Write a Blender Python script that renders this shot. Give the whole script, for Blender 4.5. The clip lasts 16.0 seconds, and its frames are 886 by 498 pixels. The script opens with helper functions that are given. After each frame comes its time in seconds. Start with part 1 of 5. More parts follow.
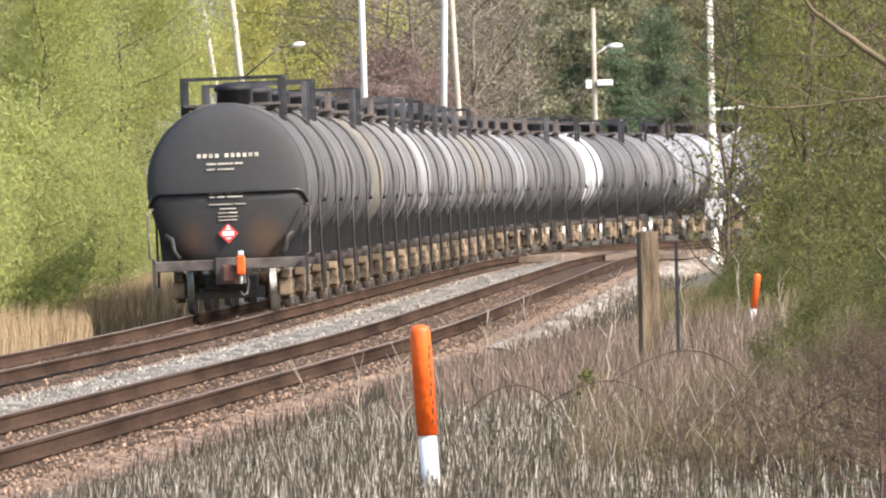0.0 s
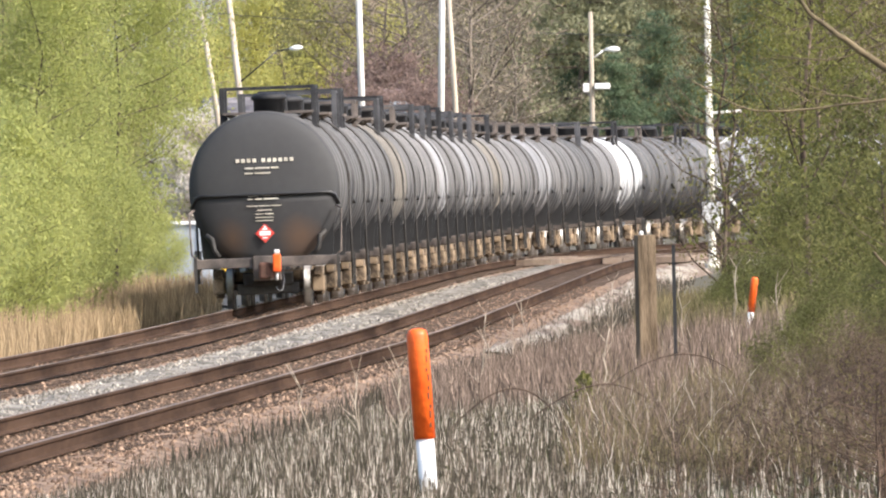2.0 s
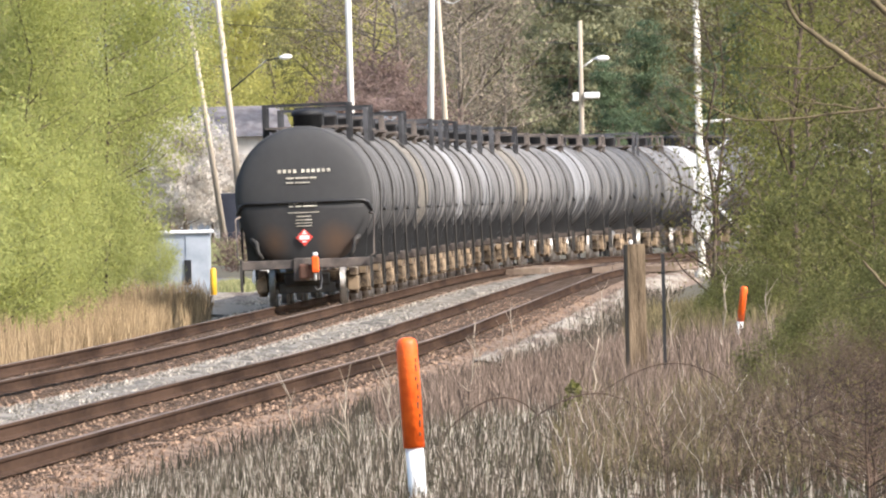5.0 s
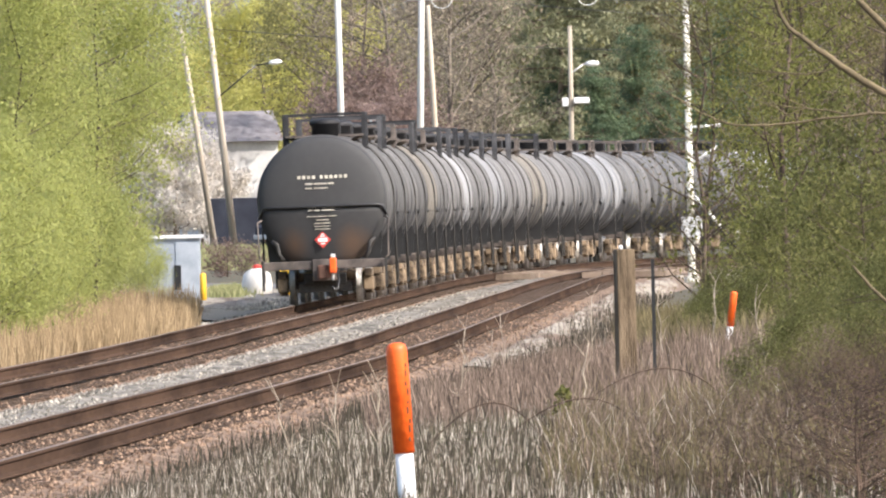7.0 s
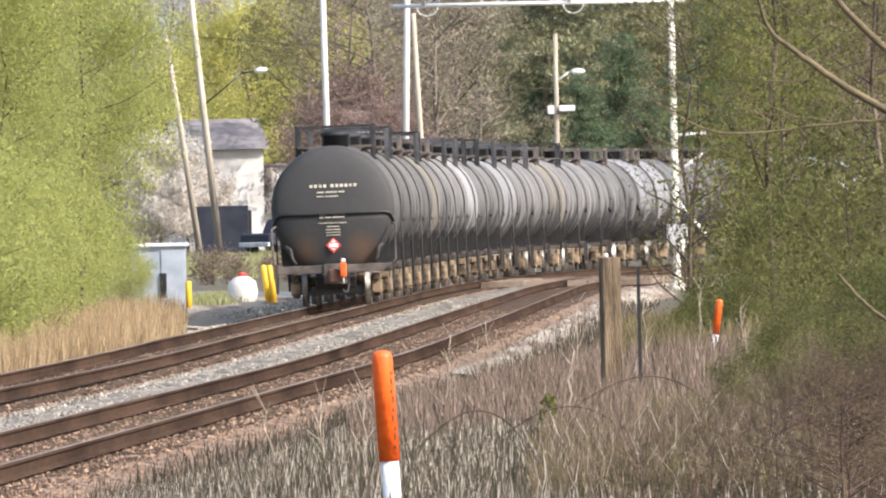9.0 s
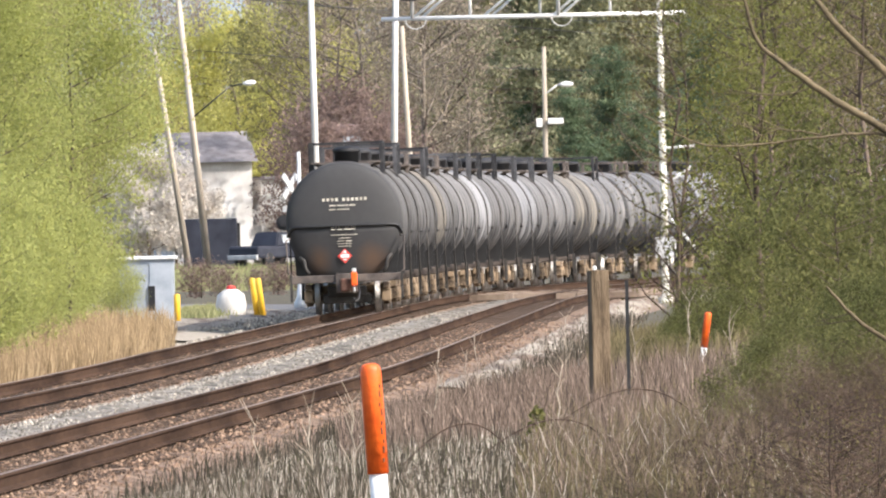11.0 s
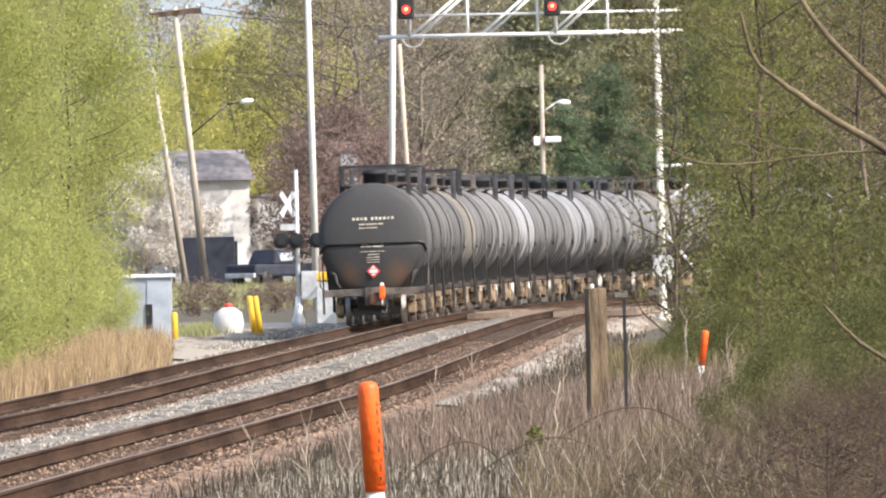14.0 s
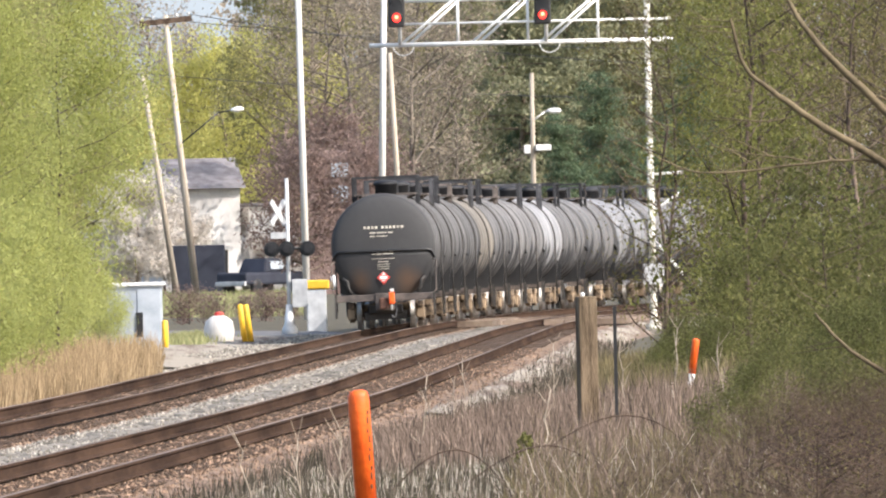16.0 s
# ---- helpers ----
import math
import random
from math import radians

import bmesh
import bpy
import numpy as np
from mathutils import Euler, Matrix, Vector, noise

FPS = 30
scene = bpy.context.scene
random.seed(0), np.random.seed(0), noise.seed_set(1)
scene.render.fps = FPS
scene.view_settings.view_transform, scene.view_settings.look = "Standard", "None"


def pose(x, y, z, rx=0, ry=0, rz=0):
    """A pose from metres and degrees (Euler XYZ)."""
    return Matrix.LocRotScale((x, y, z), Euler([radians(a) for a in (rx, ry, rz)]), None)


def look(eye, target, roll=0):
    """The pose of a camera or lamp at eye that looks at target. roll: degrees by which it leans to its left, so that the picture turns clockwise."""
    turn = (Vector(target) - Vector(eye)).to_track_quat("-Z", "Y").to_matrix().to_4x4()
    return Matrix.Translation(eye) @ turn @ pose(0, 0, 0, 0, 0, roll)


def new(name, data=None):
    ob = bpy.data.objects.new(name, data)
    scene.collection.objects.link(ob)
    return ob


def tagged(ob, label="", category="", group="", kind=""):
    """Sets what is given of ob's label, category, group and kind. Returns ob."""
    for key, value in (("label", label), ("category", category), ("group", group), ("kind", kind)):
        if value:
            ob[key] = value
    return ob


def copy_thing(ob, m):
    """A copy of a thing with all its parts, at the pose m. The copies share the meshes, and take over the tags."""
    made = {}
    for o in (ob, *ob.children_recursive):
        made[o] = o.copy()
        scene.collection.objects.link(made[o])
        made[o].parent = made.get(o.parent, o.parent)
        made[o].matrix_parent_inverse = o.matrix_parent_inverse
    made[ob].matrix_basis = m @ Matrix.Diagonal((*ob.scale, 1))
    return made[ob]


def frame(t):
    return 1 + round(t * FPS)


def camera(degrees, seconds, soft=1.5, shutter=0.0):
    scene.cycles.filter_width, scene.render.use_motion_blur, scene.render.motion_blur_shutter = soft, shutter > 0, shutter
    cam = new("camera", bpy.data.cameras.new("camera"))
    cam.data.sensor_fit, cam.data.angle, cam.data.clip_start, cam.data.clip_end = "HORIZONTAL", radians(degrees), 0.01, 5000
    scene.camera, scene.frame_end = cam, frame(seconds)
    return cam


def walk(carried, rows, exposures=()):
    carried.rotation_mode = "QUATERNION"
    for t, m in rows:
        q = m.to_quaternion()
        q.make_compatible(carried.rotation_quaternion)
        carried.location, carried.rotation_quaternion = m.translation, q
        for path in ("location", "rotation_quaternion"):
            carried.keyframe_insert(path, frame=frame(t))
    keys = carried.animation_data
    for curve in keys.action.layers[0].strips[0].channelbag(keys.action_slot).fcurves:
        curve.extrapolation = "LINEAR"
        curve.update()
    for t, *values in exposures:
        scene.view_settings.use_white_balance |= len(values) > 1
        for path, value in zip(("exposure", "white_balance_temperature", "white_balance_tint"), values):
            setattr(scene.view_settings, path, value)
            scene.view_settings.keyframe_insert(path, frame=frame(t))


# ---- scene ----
EYE = (0.0, 0.0, 2.73)
cam = camera(1.7966, 16.0, soft=2.15)
# seconds, then the point aimed at: right of the axis and above the eye, a kilometre out
PAN = ((0, 0.000, -3.060),
       (0.5, 0.121, -3.093),
       (1, 0.091, -3.107),
       (1.5, -0.031, -3.089),
       (2, 0.095, -2.938),
       (2.5, 0.022, -2.754),
       (3, 0.229, -2.421),
       (3.5, 0.275, -2.422),
       (4, 0.382, -2.454),
       (6.5, 0.588, -2.827),
       (7, 0.840, -2.451),
       (7.5, 1.000, -2.193),
       (8, 1.123, -2.166),
       (8.5, 1.261, -2.200),
       (11, 1.777, -1.737),
       (11.5, 1.966, -1.511),
       (12, 2.001, -1.296),
       (12.5, 2.031, -1.282),
       (13, 2.002, -1.266),
       (13.5, 1.990, -1.128),
       (14, 1.884, -1.095),
       (14.5, 1.916, -0.988),
       (15, 1.981, -0.822),
       (15.5, 2.119, -0.809),
       (16, 2.226, -0.811))
walk(cam, [(t, look(EYE, (x, 1000.0, EYE[2] + z), -1.3)) for t, x, z in PAN],
     exposures=((0.0, 1.17), (8.0, 1.11), (16.0, 1.07)))

# ---- light ----
SUN_TURN, SUN_UP = radians(122), radians(40)      # clockwise from the view axis; above the horizon
world = bpy.data.worlds.new("world")
scene.world = world
world.use_nodes = True
sky = world.node_tree.nodes.new("ShaderNodeTexSky")
sky.sky_type, sky.sun_disc = "NISHITA", False
sky.sun_elevation, sky.sun_rotation = SUN_UP, SUN_TURN
sky.dust_density, sky.air_density = 3.0, 1.0
back = world.node_tree.nodes["Background"]
back.inputs["Strength"].default_value = 0.15
world.node_tree.links.new(sky.outputs[0], back.inputs[0])
sun = new("sun", bpy.data.lights.new("sun", "SUN"))
sun.data.energy, sun.data.angle, sun.data.color = 2.85, radians(0.6), (1.0, 0.94, 0.9)
to_sun = Vector((math.sin(SUN_TURN) * math.cos(SUN_UP), math.cos(SUN_TURN) * math.cos(SUN_UP), math.sin(SUN_UP)))
sun.matrix_world = look(tuple(to_sun * 50), (0, 0, 0))


# ---- materials ----
def mat(name, low, high, size=3.0, rough=0.8, metal=0.0, bump=0.3, fine=40.0, stretch=(1, 1, 1), vary=0.15,
        through_light=0.0, coat=0.0, island=False, spread=(0.35, 0.65), gloss=0.5):
    """Two colours mixed by coarse and fine noise; vary: brightness from piece to piece."""
    m = bpy.data.materials.new(name)
    m.use_nodes = True
    nt = m.node_tree
    n, link = nt.nodes, nt.links.new
    b = n["Principled BSDF"]
    co = n.new("ShaderNodeTexCoord")
    mp = n.new("ShaderNodeMapping")
    mp.inputs["Scale"].default_value = stretch
    link(co.outputs["Object"], mp.inputs[0])
    big, small = n.new("ShaderNodeTexNoise"), n.new("ShaderNodeTexNoise")
    big.inputs["Scale"].default_value, big.inputs["Detail"].default_value = size, 5
    small.inputs["Scale"].default_value, small.inputs["Detail"].default_value = fine, 3
    link(mp.outputs[0], big.inputs["Vector"])
    link(mp.outputs[0], small.inputs["Vector"])
    add = n.new("ShaderNodeMath")
    add.operation = "MULTIPLY_ADD"
    add.inputs[1].default_value = 0.35
    link(small.outputs[0], add.inputs[0])
    link(big.outputs[0], add.inputs[2])
    ramp = n.new("ShaderNodeMapRange")
    ramp.inputs[1].default_value, ramp.inputs[2].default_value = spread[0] + 0.17, spread[1] + 0.17
    link(add.outputs[0], ramp.inputs[0])
    mix = n.new("ShaderNodeMix")
    mix.data_type = "RGBA"
    mix.inputs[6].default_value, mix.inputs[7].default_value = (*low, 1), (*high, 1)
    link(ramp.outputs[0], mix.inputs[0])
    out = mix.outputs[2]
    if vary:
        hsv = n.new("ShaderNodeHueSaturation")
        rng = n.new("ShaderNodeMapRange")
        rng.inputs[3].default_value, rng.inputs[4].default_value = 1 - vary, 1 + vary
        if island:
            link(n.new("ShaderNodeNewGeometry").outputs["Random Per Island"], rng.inputs[0])
        else:
            link(n.new("ShaderNodeObjectInfo").outputs["Random"], rng.inputs[0])
        link(rng.outputs[0], hsv.inputs["Value"])
        link(out, hsv.inputs["Color"])
        out = hsv.outputs[0]
    link(out, b.inputs["Base Color"])
    b.inputs["Roughness"].default_value, b.inputs["Metallic"].default_value = rough, metal
    b.inputs["Coat Weight"].default_value = coat
    b.inputs["Specular IOR Level"].default_value = gloss
    if bump:
        bp = n.new("ShaderNodeBump")
        bp.inputs["Strength"].default_value, bp.inputs["Distance"].default_value = bump, 0.02
        link(small.outputs[0], bp.inputs["Height"])
        link(bp.outputs[0], b.inputs["Normal"])
    if through_light:
        tr, sh = n.new("ShaderNodeBsdfTranslucent"), n.new("ShaderNodeMixShader")
        sh.inputs[0].default_value = through_light
        link(out, tr.inputs[0])
        link(b.outputs[0], sh.inputs[1])
        link(tr.outputs[0], sh.inputs[2])
        link(sh.outputs[0], n["Material Output"].inputs[0])
    return m


def glow(name, colour, strength):
    m = bpy.data.materials.new(name)
    m.use_nodes = True
    b = m.node_tree.nodes["Principled BSDF"]
    b.inputs["Base Color"].default_value = (*[v * 0.1 for v in colour], 1)
    b.inputs["Roughness"].default_value = 0.9
    b.inputs["Emission Color"].default_value = (*colour, 1)
    b.inputs["Emission Strength"].default_value = strength
    return m


def streaked(m):
    """Black oil drips that ran down the lower half of a tank's side, different on every car."""
    nt = m.node_tree
    n, link = nt.nodes, nt.links.new
    b = n["Principled BSDF"]
    src = b.inputs["Base Color"].links[0].from_socket
    co, mp, nz, sp = n.new("ShaderNodeTexCoord"), n.new("ShaderNodeMapping"), n.new("ShaderNodeTexNoise"), n.new("ShaderNodeSeparateXYZ")
    mp.inputs["Scale"].default_value = (1.0, 0.3, 0.14)
    info, far = n.new("ShaderNodeObjectInfo"), n.new("ShaderNodeMath")
    far.operation = "MULTIPLY"
    far.inputs[1].default_value = 90.0
    link(info.outputs["Random"], far.inputs[0])
    shift = n.new("ShaderNodeVectorMath")
    link(co.outputs["Object"], mp.inputs[0])
    link(mp.outputs[0], shift.inputs[0])
    link(far.outputs[0], shift.inputs[1])
    link(shift.outputs[0], nz.inputs["Vector"])
    nz.inputs["Scale"].default_value, nz.inputs["Detail"].default_value = 1.5, 5
    # the plain colour's noise moves along with it
    for node in list(n):
        if node.type == "TEX_NOISE" and node != nz:
            own = n.new("ShaderNodeVectorMath")
            link(node.inputs["Vector"].links[0].from_socket, own.inputs[0])
            link(far.outputs[0], own.inputs[1])
            link(own.outputs[0], node.inputs["Vector"])
    link(co.outputs["Object"], sp.inputs[0])
    h = n.new("ShaderNodeMapRange")
    h.inputs[1].default_value, h.inputs[2].default_value, h.inputs[3].default_value, h.inputs[4].default_value = 1.2, 3.0, 0.25, -0.24
    link(sp.outputs[2], h.inputs[0])
    add = n.new("ShaderNodeMath")
    link(nz.outputs[0], add.inputs[0])
    link(h.outputs[0], add.inputs[1])
    cut = n.new("ShaderNodeMapRange")
    cut.inputs[1].default_value, cut.inputs[2].default_value, cut.inputs[4].default_value = 0.48, 0.56, 0.9
    link(add.outputs[0], cut.inputs[0])
    mix = n.new("ShaderNodeMix")
    mix.data_type = "RGBA"
    mix.inputs[7].default_value = (0.027, 0.027, 0.029, 1)
    link(cut.outputs[0], mix.inputs[0])
    link(src, mix.inputs[6])
    link(mix.outputs[2], b.inputs["Base Color"])
    return m


def rusted(m, x, z):
    """Two rubbed rusty patches, x to either side of the middle and z up."""
    nt = m.node_tree
    n, link = nt.nodes, nt.links.new
    b = n["Principled BSDF"]
    src = b.inputs["Base Color"].links[0].from_socket
    noise_out = next(node for node in n if node.type == "TEX_NOISE").outputs[0]
    co, sp = n.new("ShaderNodeTexCoord"), n.new("ShaderNodeSeparateXYZ")
    link(co.outputs["Object"], sp.inputs[0])

    def calc(op, a, c):
        k = n.new("ShaderNodeMath")
        k.operation = op
        for i, v in enumerate((a, c)):
            if isinstance(v, (int, float)):
                k.inputs[i].default_value = v
            else:
                link(v, k.inputs[i])
        return k.outputs[0]
    dx = calc("MULTIPLY", calc("SUBTRACT", calc("ABSOLUTE", sp.outputs[0], 0.0), x), 1.3)
    dz = calc("SUBTRACT", sp.outputs[2], z)
    d = calc("SQRT", calc("ADD", calc("MULTIPLY", dx, dx), calc("MULTIPLY", dz, dz)), 0.0)
    edge = n.new("ShaderNodeMapRange")
    edge.inputs[1].default_value, edge.inputs[2].default_value, edge.inputs[3].default_value, edge.inputs[4].default_value = 0.05, 0.55, 1.0, 0.0
    link(calc("ADD", d, calc("MULTIPLY", calc("SUBTRACT", noise_out, 0.5), 0.9)), edge.inputs[0])
    mix = n.new("ShaderNodeMix")
    mix.data_type = "RGBA"
    mix.inputs[7].default_value = (0.085, 0.054, 0.036, 1)
    link(edge.outputs[0], mix.inputs[0])
    link(src, mix.inputs[6])
    link(mix.outputs[2], b.inputs["Base Color"])
    return m


M = dict(
    soil=mat("soil", (0.05, 0.04, 0.026), (0.1, 0.085, 0.045), 0.6, 0.95, fine=12, bump=0.5, vary=0),
    ballast_dark=mat("stained_ballast", (0.11, 0.073, 0.052), (0.255, 0.183, 0.133), 1.2, 0.95, fine=9, bump=0.8, vary=0, gloss=0.1),
    # darker than the loose stones: the shade in their gaps put into colour
    gravel=mat("gravel", (0.085, 0.075, 0.062), (0.25, 0.23, 0.198), 1.6, 0.95, fine=9, bump=0.8, vary=0, gloss=0.1),
    stone=mat("loose_stone", (0.13, 0.117, 0.097), (0.36, 0.328, 0.275), 2.0, 0.9, fine=20, bump=0.3, vary=0.5, island=True, gloss=0.15),
    patchy=mat("patchy_shoulder", (0.15, 0.11, 0.085), (0.31, 0.275, 0.225), 1.0, 0.95, fine=14, bump=0.8, stretch=(1, 0.035, 1), vary=0, gloss=0.1, spread=(0.42, 0.56)),
    crossing=mat("dusty_crossing_panel", (0.15, 0.11, 0.085), (0.3, 0.235, 0.18), 0.6, 0.95, fine=5, bump=0.5, vary=0.25, gloss=0.1),
    brown_stone=mat("stained_stone", (0.12, 0.077, 0.053), (0.31, 0.215, 0.15), 2.0, 0.95, fine=20, bump=0.3, vary=0.45, island=True, gloss=0.1),
    tie=mat("tie_wood", (0.05, 0.035, 0.025), (0.12, 0.085, 0.062), 3, 0.9, vary=0.3, island=True, gloss=0.1),
    tie_piece=mat("single_tie_wood", (0.05, 0.035, 0.025), (0.12, 0.085, 0.062), 3, 0.9, vary=0.3, gloss=0.1),
    rail=mat("rusty_rail", (0.03, 0.018, 0.012), (0.075, 0.046, 0.031), 1.2, 0.95, fine=12, stretch=(1, 0.05, 1), vary=0, gloss=0.05),
    shine=mat("worn_rail_head", (0.09, 0.068, 0.052), (0.23, 0.18, 0.145), 1, 0.7, 0.1, bump=0, stretch=(1, 0.02, 1), vary=0, gloss=0.2),
    straw=mat("dry_straw", (0.026, 0.024, 0.015), (0.2, 0.162, 0.13), 3.0, 0.8, bump=0, vary=0.65, island=True, through_light=0.2, spread=(0.44, 0.72), gloss=0.2),
    stem=mat("mauve_brown_stem", (0.045, 0.032, 0.026), (0.205, 0.155, 0.122), 2.0, 0.8, bump=0, vary=0.7, island=True, through_light=0.15, gloss=0.2),
    pale_straw=mat("pale_straw", (0.38, 0.34, 0.285), (0.68, 0.62, 0.53), 3.0, 0.7, bump=0, vary=0.35, island=True, through_light=0.2, gloss=0.3),
    reed=mat("tan_reed", (0.18, 0.125, 0.068), (0.4, 0.295, 0.175), 0.7, 0.8, bump=0, vary=0.4, island=True, through_light=0.3, gloss=0.2),
    blade=mat("green_blade", (0.036, 0.043, 0.018), (0.085, 0.09, 0.038), 2, 0.7, bump=0, vary=0.35, island=True, through_light=0.3, gloss=0.2),
    twig=mat("grey_twig", (0.05, 0.036, 0.028), (0.155, 0.117, 0.09), 3, 0.85, bump=0, vary=0.4, island=True, gloss=0.2),
    bark=mat("bark", (0.1, 0.075, 0.055), (0.24, 0.19, 0.14), 2.5, 0.9, bump=0.6, fine=30, stretch=(1, 1, 0.3)),
    pale_bark=mat("pale_bark", (0.08, 0.062, 0.038), (0.19, 0.15, 0.09), 2.5, 0.9, bump=0.4, fine=30, gloss=0.2),
    leaf_bright=mat("bright_leaf", (0.35, 0.37, 0.12), (0.49, 0.505, 0.18), 0.25, 0.8, bump=0, vary=0.12, island=True, through_light=0.6, gloss=0.2),
    leaf_olive=mat("olive_leaf", (0.27, 0.255, 0.11), (0.39, 0.36, 0.165), 0.4, 0.8, bump=0, vary=0.2, island=True, through_light=0.55, gloss=0.2),
    leaf_spring=mat("spring_leaf", (0.1, 0.088, 0.034), (0.19, 0.168, 0.066), 0.5, 0.75, bump=0, vary=0.28, island=True, through_light=0.5, gloss=0.2),
    leaf_fresh=mat("fresh_leaf", (0.125, 0.13, 0.036), (0.23, 0.23, 0.07), 0.5, 0.75, bump=0, vary=0.25, island=True, through_light=0.5, gloss=0.2),
    leaf_low=mat("undergrowth_leaf", (0.1, 0.105, 0.036), (0.21, 0.205, 0.074), 0.6, 0.75, bump=0, vary=0.3, island=True, through_light=0.5, gloss=0.2),
    leaf_yellow=mat("yellow_leaf", (0.45, 0.435, 0.14), (0.64, 0.6, 0.21), 0.4, 0.6, bump=0, vary=0.12, island=True, through_light=0.6, gloss=0.2),
    # distant tree colours, brightened beyond real foliage to paint in haze
    leaf_brown=mat("budding_brown", (0.25, 0.205, 0.15), (0.43, 0.365, 0.275), 0.15, 0.75, bump=0, vary=0.2, island=True, through_light=0.5, gloss=0.2),
    leaf_dark=mat("evergreen_needle", (0.085, 0.125, 0.075), (0.18, 0.235, 0.13), 0.25, 0.65, bump=0, vary=0.25, island=True, through_light=0.45, gloss=0.2),
    leaf_pine=mat("olive_needle", (0.22, 0.225, 0.135), (0.36, 0.355, 0.21), 0.25, 0.65, bump=0, vary=0.25, island=True, through_light=0.45, gloss=0.2),
    verge=mat("verge_blade", (0.17, 0.19, 0.075), (0.33, 0.32, 0.15), 0.5, 0.8, bump=0, vary=0.3, island=True, through_light=0.3),
    leaf_maroon=mat("maroon_leaf", (0.19, 0.132, 0.112), (0.29, 0.21, 0.175), 0.4, 0.65, bump=0, vary=0.2, island=True, through_light=0.5, gloss=0.2),
    blossom=mat("white_blossom", (0.6, 0.55, 0.49), (0.8, 0.76, 0.7), 0.3, 0.7, bump=0, vary=0.1, island=True, through_light=0.5, gloss=0.2),
    tank=streaked(mat("dusty_black_tank", (0.092, 0.089, 0.087), (0.168, 0.163, 0.16), 1.3, 0.68, bump=0.1, fine=9, stretch=(1, 0.2, 0.35), vary=0.35, spread=(0.3, 0.7), gloss=0.3)),
    tank_grey=streaked(mat("pale_grey_tank", (0.19, 0.19, 0.193), (0.28, 0.28, 0.287), 1.0, 0.65, bump=0.1, fine=9, stretch=(1, 0.2, 0.35), vary=0.15, gloss=0.35)),
    tank_white=streaked(mat("white_tank", (0.33, 0.335, 0.34), (0.44, 0.445, 0.45), 1.0, 0.6, bump=0.1, fine=9, stretch=(1, 0.2, 0.35), vary=0.05, gloss=0.35)),
    tank_brown=streaked(mat("dusty_brown_tank", (0.1, 0.091, 0.078), (0.175, 0.158, 0.133), 1.0, 0.68, bump=0.1, fine=9, stretch=(1, 0.2, 0.35), vary=0.2, gloss=0.35)),
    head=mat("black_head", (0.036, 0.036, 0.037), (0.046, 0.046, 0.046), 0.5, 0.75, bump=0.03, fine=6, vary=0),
    stain=mat("rust_stain", (0.05, 0.035, 0.025), (0.1, 0.06, 0.035), 2.5, 0.7, bump=0.1, vary=0),
    coupler_rust=mat("coupler_rust", (0.06, 0.03, 0.02), (0.16, 0.075, 0.05), 4, 0.85, bump=0.2, vary=0),
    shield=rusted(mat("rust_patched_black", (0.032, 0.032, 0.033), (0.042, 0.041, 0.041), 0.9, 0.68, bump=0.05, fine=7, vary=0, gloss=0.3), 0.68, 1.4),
    stencil=mat("worn_stencil_paint", (0.4, 0.37, 0.3), (0.7, 0.66, 0.56), 6, 0.7, bump=0, vary=0.2, fine=30),
    grime=mat("black_grime", (0.015, 0.014, 0.013), (0.05, 0.045, 0.04), 3, 0.7, vary=0.2),
    frame_steel=mat("dirty_frame", (0.06, 0.05, 0.045), (0.16, 0.13, 0.11), 3, 0.7, vary=0.15),
    dust_steel=mat("sandy_truck_steel", (0.045, 0.034, 0.026), (0.28, 0.21, 0.14), 2.4, 0.9, vary=0.45, gloss=0.2, spread=(0.4, 0.62)),
    black_steel=mat("black_steel", (0.016, 0.016, 0.018), (0.035, 0.035, 0.037), 3, 0.6, vary=0.4, gloss=0.3),
    wheel=mat("worn_wheel", (0.14, 0.125, 0.11), (0.4, 0.38, 0.35), 4, 0.45, 0.7, vary=0.4),
    white=mat("white_paint", (0.72, 0.72, 0.7), (0.82, 0.82, 0.8), 3, 0.5, bump=0.1, vary=0),
    red=mat("red_paint", (0.6, 0.04, 0.03), (0.7, 0.07, 0.05), 3, 0.5, bump=0.05, vary=0),
    orange=mat("orange_plastic", (0.75, 0.085, 0.008), (0.95, 0.15, 0.015), 5, 0.5, bump=0.25, fine=30, vary=0),
    galv=mat("galvanised_steel", (0.5, 0.5, 0.49), (0.72, 0.72, 0.7), 3, 0.45, 0.2, bump=0.1, vary=0.1),
    pole=mat("weathered_pole", (0.3, 0.25, 0.19), (0.48, 0.42, 0.34), 2, 0.9, bump=0.3, stretch=(3, 3, 0.2), vary=0.15),
    pole_pale=mat("pale_pole", (0.6, 0.57, 0.52), (0.75, 0.72, 0.67), 2, 0.8, bump=0.2, stretch=(3, 3, 0.2), vary=0.05),
    post=mat("old_post", (0.065, 0.047, 0.03), (0.215, 0.16, 0.105), 3, 0.95, bump=0.7, fine=25, stretch=(4, 4, 0.5), vary=0, gloss=0.2),
    # mottling painted in for the leaves that break up the mast
    mast=mat("flaking_mast", (0.18, 0.17, 0.12), (0.6, 0.58, 0.5), 2.5, 0.8, bump=0.2, fine=12, vary=0, spread=(0.38, 0.56)),
    dark=mat("dark_paint", (0.012, 0.012, 0.013), (0.025, 0.025, 0.026), 3, 0.4, bump=0, vary=0),
    yellow=mat("yellow_paint", (0.75, 0.42, 0.02), (0.85, 0.52, 0.04), 4, 0.5, bump=0.1, vary=0),
    grey_box=mat("grey_cabinet", (0.3, 0.34, 0.38), (0.42, 0.46, 0.5), 2, 0.5, bump=0.05, vary=0),
